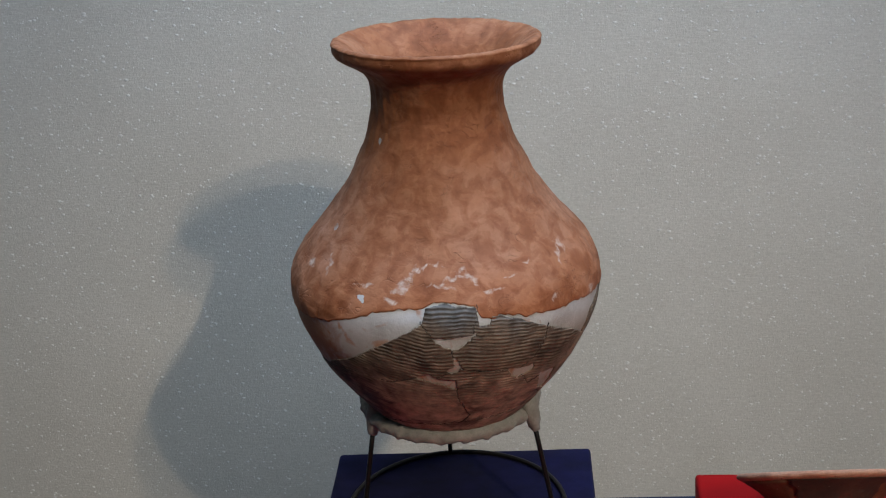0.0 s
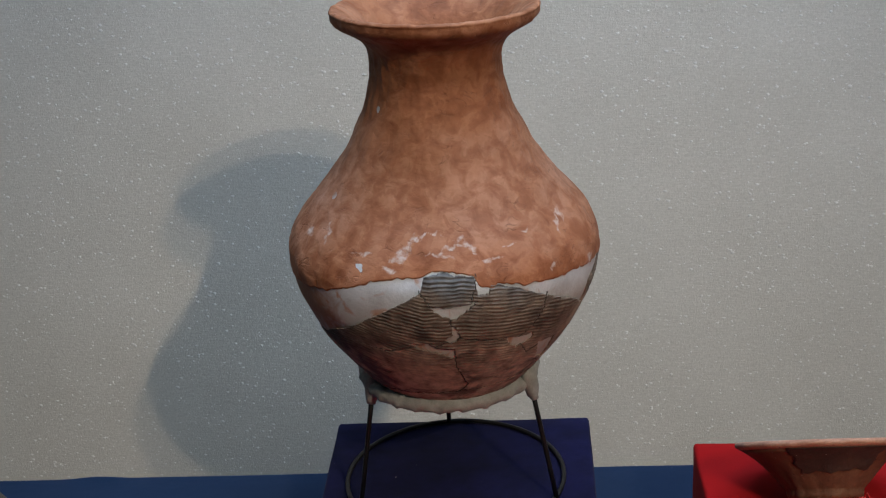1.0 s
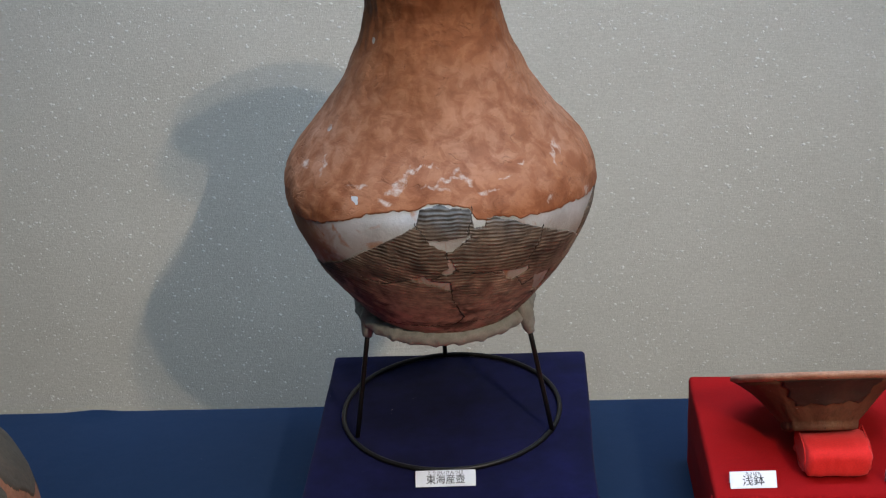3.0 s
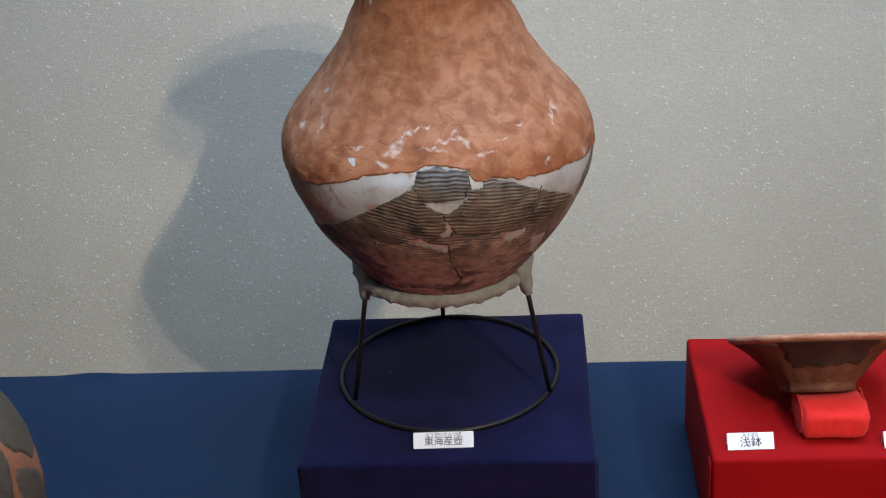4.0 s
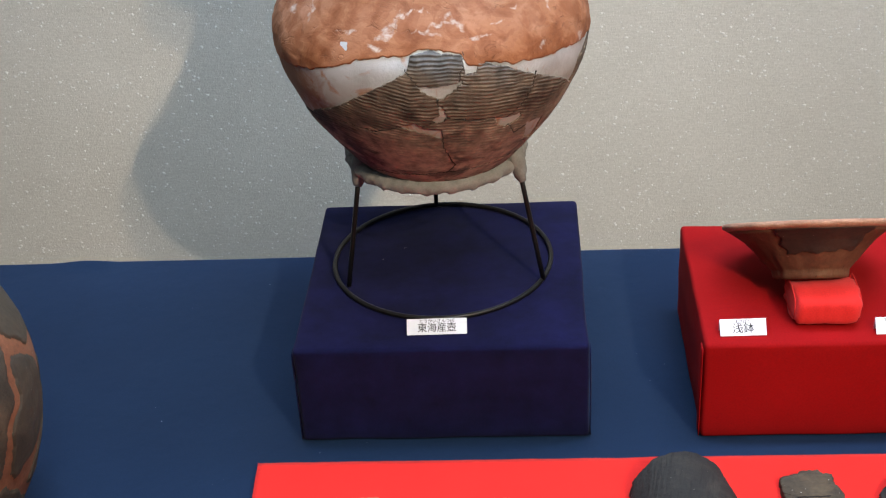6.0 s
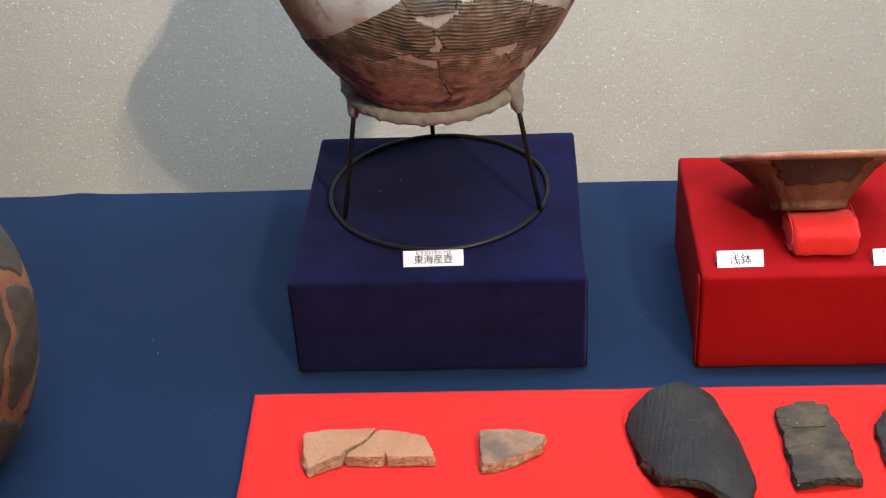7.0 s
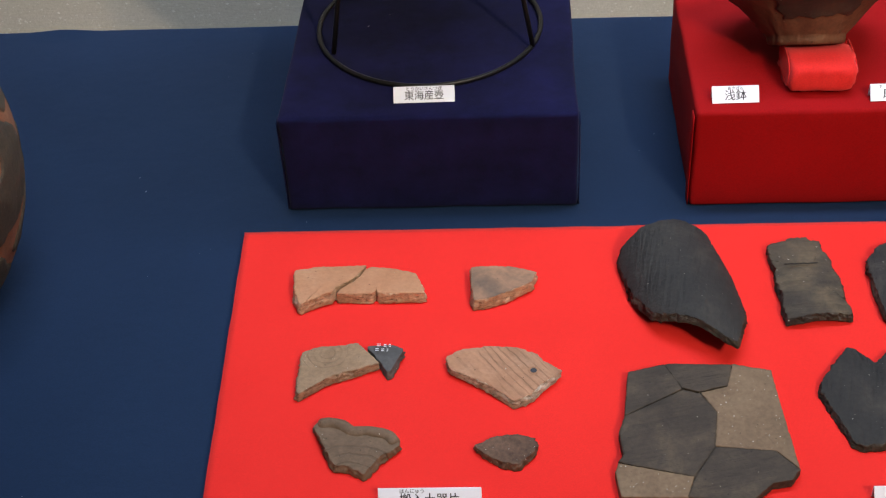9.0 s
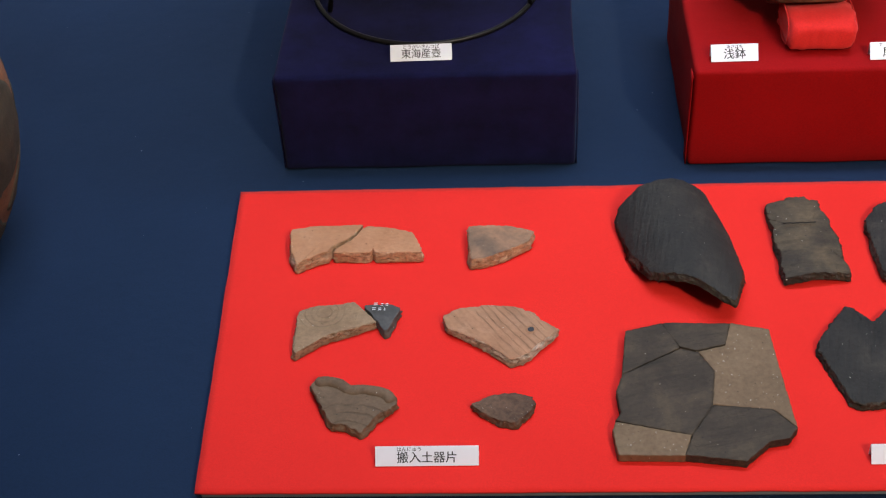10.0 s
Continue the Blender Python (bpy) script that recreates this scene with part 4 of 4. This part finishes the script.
# ---- loose sherds on the felt ----
def sherd_piece(parent, outline, thick, face, edge, bulge=None, seed=0, rough=0.0008, snug=False, label=""):
    """A broken piece of pot wall: a ragged outline, a curved skin and a rough, layered broken edge.
    bulge: (angle in degrees of the vessel's axis in plan, radius of the curve) or None."""
    cx, cy = sum(p[0] for p in outline) / len(outline), sum(p[1] for p in outline) / len(outline)
    if snug:
        outline = [(cx + (x - cx) * 1.018, cy + (y - cy) * 1.018) for x, y in outline]
    else:
        # worn corners
        outline = [(p[0] + (q[0] - p[0]) * k, p[1] + (q[1] - p[1]) * k) for p, q in zip(outline, outline[1:] + outline[:1]) for k in (0.09, 0.91)]
    ring = []
    for (x1, y1), (x2, y2) in zip(outline, outline[1:] + outline[:1]):
        n = max(2, int(math.hypot(x2 - x1, y2 - y1) / 0.0011))
        for i in range(n):
            u = i / n
            x, y = x1 + (x2 - x1) * u, y1 + (y2 - y1) * u
            dx, dy = (noise.noise((x * 260, y * 260, seed + q)) + 0.5 * noise.noise((x * 900, y * 900, seed + q)) for q in (0, 9))
            ring.append((x + rough * dx, y + rough * dy))
    if bulge:
        a = radians(bulge[0])
        nx, ny = -math.sin(a), math.cos(a)
        span = [(x - cx) * nx + (y - cy) * ny for x, y in ring]
        mid = (max(span) + min(span)) / 2
        half = (max(span) - min(span)) / 2
        rad = max(bulge[1], half * 1.02)
        drop = math.sqrt(rad * rad - half * half)

    def height(x, y):
        if not bulge:
            return 0.0
        d = (x - cx) * nx + (y - cy) * ny - mid
        return math.sqrt(max(0, rad * rad - d * d)) - drop

    def layer(bm, shrink, z, wob):
        out = []
        for x, y in ring:
            d = math.hypot(x - cx, y - cy)
            k = 1 - shrink(x, y) / d if shrink(x, y) < d * 0.95 else 0.05
            px, py = cx + (x - cx) * k, cy + (y - cy) * k
            out.append(bm.verts.new((px, py, height(px, py) + z + wob * (noise.noise((px * 190, py * 190, seed + 3.3)) + 0.5 * noise.noise((px * 60, py * 60, seed))))))
        return out

    def join(bm, seq, close=()):
        n = len(ring)
        for a, b in zip(seq, seq[1:]):
            for s in range(n):
                bm.faces.new((a[s], a[(s + 1) % n], b[(s + 1) % n], b[s]))
        for k in close:
            bm.faces.new(seq[k])
        return bm
    size = min(math.hypot(x - cx, y - cy) for x, y in ring)
    chip = 0.00008 if snug else 0.0009

    def lean(y):
        """The break slopes outwards on the near side."""
        return 0.0 if snug else min(0.0028, max(0.0, (cy - y) * 0.16))

    def worn(x, y):
        return chip * (1.2 + noise.noise((x * 220, y * 220, seed + 5)))
    # broken edge: four ledges, from the underside to the skin
    bm = bmesh.new()
    seq = [layer(bm, lambda x, y: size * 0.6, 0.0004, 0), layer(bm, lambda x, y: 0.0012 - lean(y), 0.0002, 0)]
    for j in range(6):
        u = (j + 0.5) / 6
        seq.append(layer(bm, lambda x, y: -lean(y) * (1 - u) + (0.00004 if snug else 0.0021) * (0.4 + noise.noise((x * 190, y * 190, seed + j * 0.9)) + 0.7 * noise.noise((x * 420, y * 420, seed + j * 2.7)) + 0.5 * noise.noise((x * 40, y * 40, j * 1.3))), thick * (0.06 + 0.84 * u), 0.0003))
    seq.append(layer(bm, worn, thick * 0.965, 0.0003))
    part("broken_edge", join(bm, seq, (0,)), edge, parent, "rough broken edge")
    # the skin
    bm = bmesh.new()
    seq = [layer(bm, worn, thick * 0.965, 0.0003), layer(bm, lambda x, y: worn(x, y) + chip, thick, 0.0003)]
    for u in (0.06, 0.14, 0.25, 0.38, 0.52, 0.66, 0.80, 0.92):
        seq.append(layer(bm, lambda x, y: worn(x, y) + chip + u * (math.hypot(x - cx, y - cy) - worn(x, y) - chip), thick, 0.00045))
    return part("skin", join(bm, seq, (-1,)), face, parent, label)


def loose(name, label, z=FELT_Z, shift=-0.0045):
    ob = tagged(new(name), label, "pottery sherd", "sherds on the felt board")
    ob.location = (0, shift, z)
    return ob


A1 = [(-0.131, -0.114), (-0.107, -0.108), (-0.059, -0.108), (-0.062, -0.116), (-0.072, -0.132), (-0.087, -0.142), (-0.090, -0.150), (-0.097, -0.151), (-0.120, -0.164), (-0.127, -0.147)]
A2 = [(-0.0575, -0.109), (-0.034, -0.112), (-0.010, -0.121), (-0.001, -0.143), (-0.001, -0.150), (-0.045, -0.150), (-0.048, -0.1455), (-0.051, -0.150), (-0.086, -0.149), (-0.085, -0.1435), (-0.071, -0.1325)]
ob = loose("rim_sherd", "pale orange rim sherd glued from two pieces")
sherd_piece(ob, A1, 0.0125, TAN, TAN_EDGE, (5, 0.16), 1)
sherd_piece(ob, A2, 0.0125, TAN, TAN_EDGE, (-3, 0.16), 2)
C1 = [(0.041, -0.112), (0.059, -0.110), (0.081, -0.112), (0.107, -0.122), (0.102, -0.137), (0.078, -0.150), (0.060, -0.158), (0.045, -0.161), (0.042, -0.135)]
ob = loose("rim_sherd", "small pale orange sherd with grey smoke stain")
sherd_piece(ob, C1, 0.0120, SMOKED, TAN_EDGE, (10, 0.16), 3)
D1 = [(-0.112, -0.227), (-0.096, -0.219), (-0.075, -0.218), (-0.060, -0.215), (-0.054, -0.222), (-0.038, -0.242), (-0.052, -0.248), (-0.082, -0.259), (-0.111, -0.282)]
E1 = [(-0.0535, -0.219), (-0.028, -0.218), (-0.016, -0.225), (-0.026, -0.250), (-0.031, -0.254), (-0.0375, -0.243)]
ob = loose("wall_sherd", "buff sherd with incised arcs and a grey piece glued on", shift=-0.0015)
sherd_piece(ob, D1, 0.0090, BUFF, BUFF_EDGE, (20, 0.25), 4)
grey = sherd_piece(ob, E1, 0.0090, GREYS, GREYS, (20, 0.2), 5, label="grey glued piece with white ink marks")
bm = bmesh.new()
for k, (x, y, w) in enumerate(((-0.043, -0.2215, 0.0045), (-0.0365, -0.2222, 0.0030), (-0.0320, -0.2222, 0.0028), (-0.0440, -0.2275, 0.0040), (-0.0385, -0.2280, 0.0034), (-0.0335, -0.2282, 0.0018))):
    for dy in (0.0, -0.0022):
        soft_box(bm, (x, y + dy, 0.0), (x + w * 0.8, y + dy + 0.0005, 0.0005), 0)
marks = part("ink_marks", bm, CARD, ob, "small white ink marks", smooth=False)
marks.location = (0.001, 0.0, 0.0125)
F1 = [(0.020, -0.238), (0.034, -0.227), (0.065, -0.221), (0.086, -0.223), (0.104, -0.232), (0.111, -0.243), (0.126, -0.256), (0.118, -0.265), (0.108, -0.273), (0.098, -0.285), (0.083, -0.292), (0.070, -0.281), (0.060, -0.272), (0.025, -0.253)]
ob = loose("wall_sherd", "pale orange combed sherd with one drilled hole", shift=-0.0005)
body = sherd_piece(ob, F1, 0.0082, COMBED, PALE_EDGE, (-15, 0.2), 6)
hx, hy = 0.1005, -0.2565
bm = bmesh.new()
tube(bm, [(0.0042 * math.cos(i * math.pi / 15), 0.0042 * math.sin(i * math.pi / 15), 0) for i in range(30)], 0.0013, 8, True)
collar = part("hole_lip", bm, COMBED, ob, "countersunk lip of the hole")
# a flat black disc on the skin paints the shade inside the hole
bm = bmesh.new()
bmesh.ops.create_circle(bm, cap_ends=True, radius=0.0029, segments=28)
dark = part("hole_shade", bm, INK, ob, "flat black disc as the shade in the drilled hole")
top = max(v.co.z for v in body.data.vertices if math.hypot(v.co.x - hx, v.co.y - hy) < 0.010)
collar.location, dark.location = (hx, hy, top - 0.0011), (hx, hy, top + 0.0002)
G1 = [(-0.092, -0.316), (-0.087, -0.308), (-0.067, -0.311), (-0.054, -0.320), (-0.042, -0.318), (-0.024, -0.323), (-0.013, -0.338), (-0.020, -0.346), (-0.030, -0.352), (-0.043, -0.371), (-0.058, -0.362), (-0.070, -0.361), (-0.081, -0.339)]
ob = loose("rim_sherd", "umber brown rim sherd with wavy edge", shift=-0.002)
sherd_piece(ob, G1, 0.0072, UMBER, UMBER, (-10, 0.2), 7)
bm = bmesh.new()
pts = [(-0.087, -0.3135), (-0.076, -0.3130), (-0.066, -0.3155), (-0.056, -0.3235), (-0.046, -0.3225), (-0.034, -0.3245), (-0.025, -0.3285), (-0.018, -0.3375)]
tube(bm, [(curve([(k, p[0]) for k, p in enumerate(pts)], i * 7 / 28), curve([(k, p[1]) for k, p in enumerate(pts)], i * 7 / 28), 0.0062) for i in range(29)], 0.0060, 14, False, lambda i, s: 0.0009 * noise.noise((i * 0.35, s * 0.5, 2)) - (0.0022 if i in (0, 28) else 0))
part("rolled_rim", bm, UMBER, ob, "thick rolled rim")
H1 = [(0.0465, -0.3415), (0.0545, -0.338), (0.063, -0.331), (0.076, -0.328), (0.089, -0.328), (0.099, -0.333), (0.1035, -0.341), (0.100, -0.350), (0.092, -0.357), (0.086, -0.3635), (0.073, -0.3605), (0.060, -0.3535), (0.052, -0.347)]
ob = loose("wall_sherd", "small rough dark brown sherd with white grit", shift=0.0005)
sherd_piece(ob, H1, 0.0062, BROWN, BROWN, (0, 0.12), 8)

I1 = [(0.183, -0.100), (0.188, -0.087), (0.210, -0.072), (0.243, -0.064), (0.272, -0.070), (0.277, -0.086), (0.292, -0.124), (0.297, -0.181), (0.281, -0.236), (0.270, -0.230), (0.248, -0.208), (0.212, -0.189), (0.194, -0.150)]
ob = loose("neck_sherd", "large curved glossy black sherd, hollow side down", shift=-0.0095)
sherd_piece(ob, I1, 0.0075, BLACK, DARK_EDGE, (100, 0.062), 9)
J1 = [(0.331, -0.084), (0.345, -0.085), (0.352, -0.081), (0.370, -0.081), (0.3725, -0.086), (0.381, -0.085), (0.3815, -0.098), (0.388, -0.110), (0.3875, -0.124), (0.3925, -0.140), (0.392, -0.160), (0.3905, -0.168), (0.3955, -0.178), (0.394, -0.188), (0.366, -0.190), (0.350, -0.193), (0.334, -0.194), (0.3325, -0.178), (0.334, -0.160), (0.331, -0.140), (0.3325, -0.120), (0.3295, -0.103)]
ob = loose("wall_sherd", "upright oblong grey-brown sherd with fine lines", shift=-0.001)
sherd_piece(ob, J1, 0.0080, GREYB, DARK_EDGE, (88, 0.10), 10, rough=0.0014)
bm = bmesh.new()
# a thin dark tube on the skin draws the crack's dark line
tube(bm, [(0.341 + 0.0024 * i, -0.1235 + 0.0012 * noise.noise((i * 0.6, 2, 0)), 0.0163 + 0.00006 * i) for i in range(14)], 0.0006, 6)
part("hairline_crack", bm, CRACK_SHADE, ob, "dark hairline crack")
K1 = [(0.420, -0.108), (0.435, -0.090), (0.455, -0.084), (0.482, -0.108), (0.466, -0.186), (0.423, -0.190)]
ob = loose("wall_sherd", "black curved sherd beside a grey-brown one")
sherd_piece(ob, K1, 0.0080, BLACK, DARK_EDGE, (85, 0.07), 11)
ob = loose("rim_sherd", "large flat dark sherd rebuilt with tan filling", shift=0.003)
JOINED = (
    ([(0.184, -0.262), (0.216, -0.253), (0.226, -0.273), (0.229, -0.283), (0.178, -0.313)], DARK),
    ([(0.217, -0.253), (0.221, -0.252), (0.276, -0.254), (0.269, -0.279), (0.244, -0.286), (0.230, -0.281)], DARK),
    ([(0.178, -0.3145), (0.230, -0.2845), (0.245, -0.290), (0.256, -0.311), (0.250, -0.349), (0.230, -0.381), (0.169, -0.365), (0.174, -0.358), (0.172, -0.332)], DARK),
    ([(0.251, -0.350), (0.299, -0.355), (0.316, -0.375), (0.308, -0.386), (0.292, -0.389), (0.271, -0.409), (0.223, -0.402), (0.231, -0.382)], DARK),
    ([(0.277, -0.254), (0.309, -0.262), (0.312, -0.315), (0.316, -0.373), (0.300, -0.354), (0.251, -0.348), (0.257, -0.311), (0.246, -0.288), (0.269, -0.281)], FILL),
    ([(0.169, -0.367), (0.229, -0.382), (0.222, -0.403), (0.169, -0.402), (0.166, -0.376)], FILL),
)
for k, (outline, mat) in enumerate(JOINED):
    sherd_piece(ob, outline, 0.0095 - (0.0002 if mat is FILL else 0), mat, FILL if mat is FILL else DARK_EDGE, None, 20 + k, 0.0005, True)
M1 = [(0.347, -0.275), (0.381, -0.227), (0.387, -0.229), (0.403, -0.248), (0.419, -0.230), (0.450, -0.242), (0.435, -0.338), (0.368, -0.346)]
ob = loose("wall_sherd", "angular black sherd with notched upper edge", shift=0.0)
sherd_piece(ob, M1, 0.0072, BLACK, DARK_EDGE, None, 12, rough=0.0012)
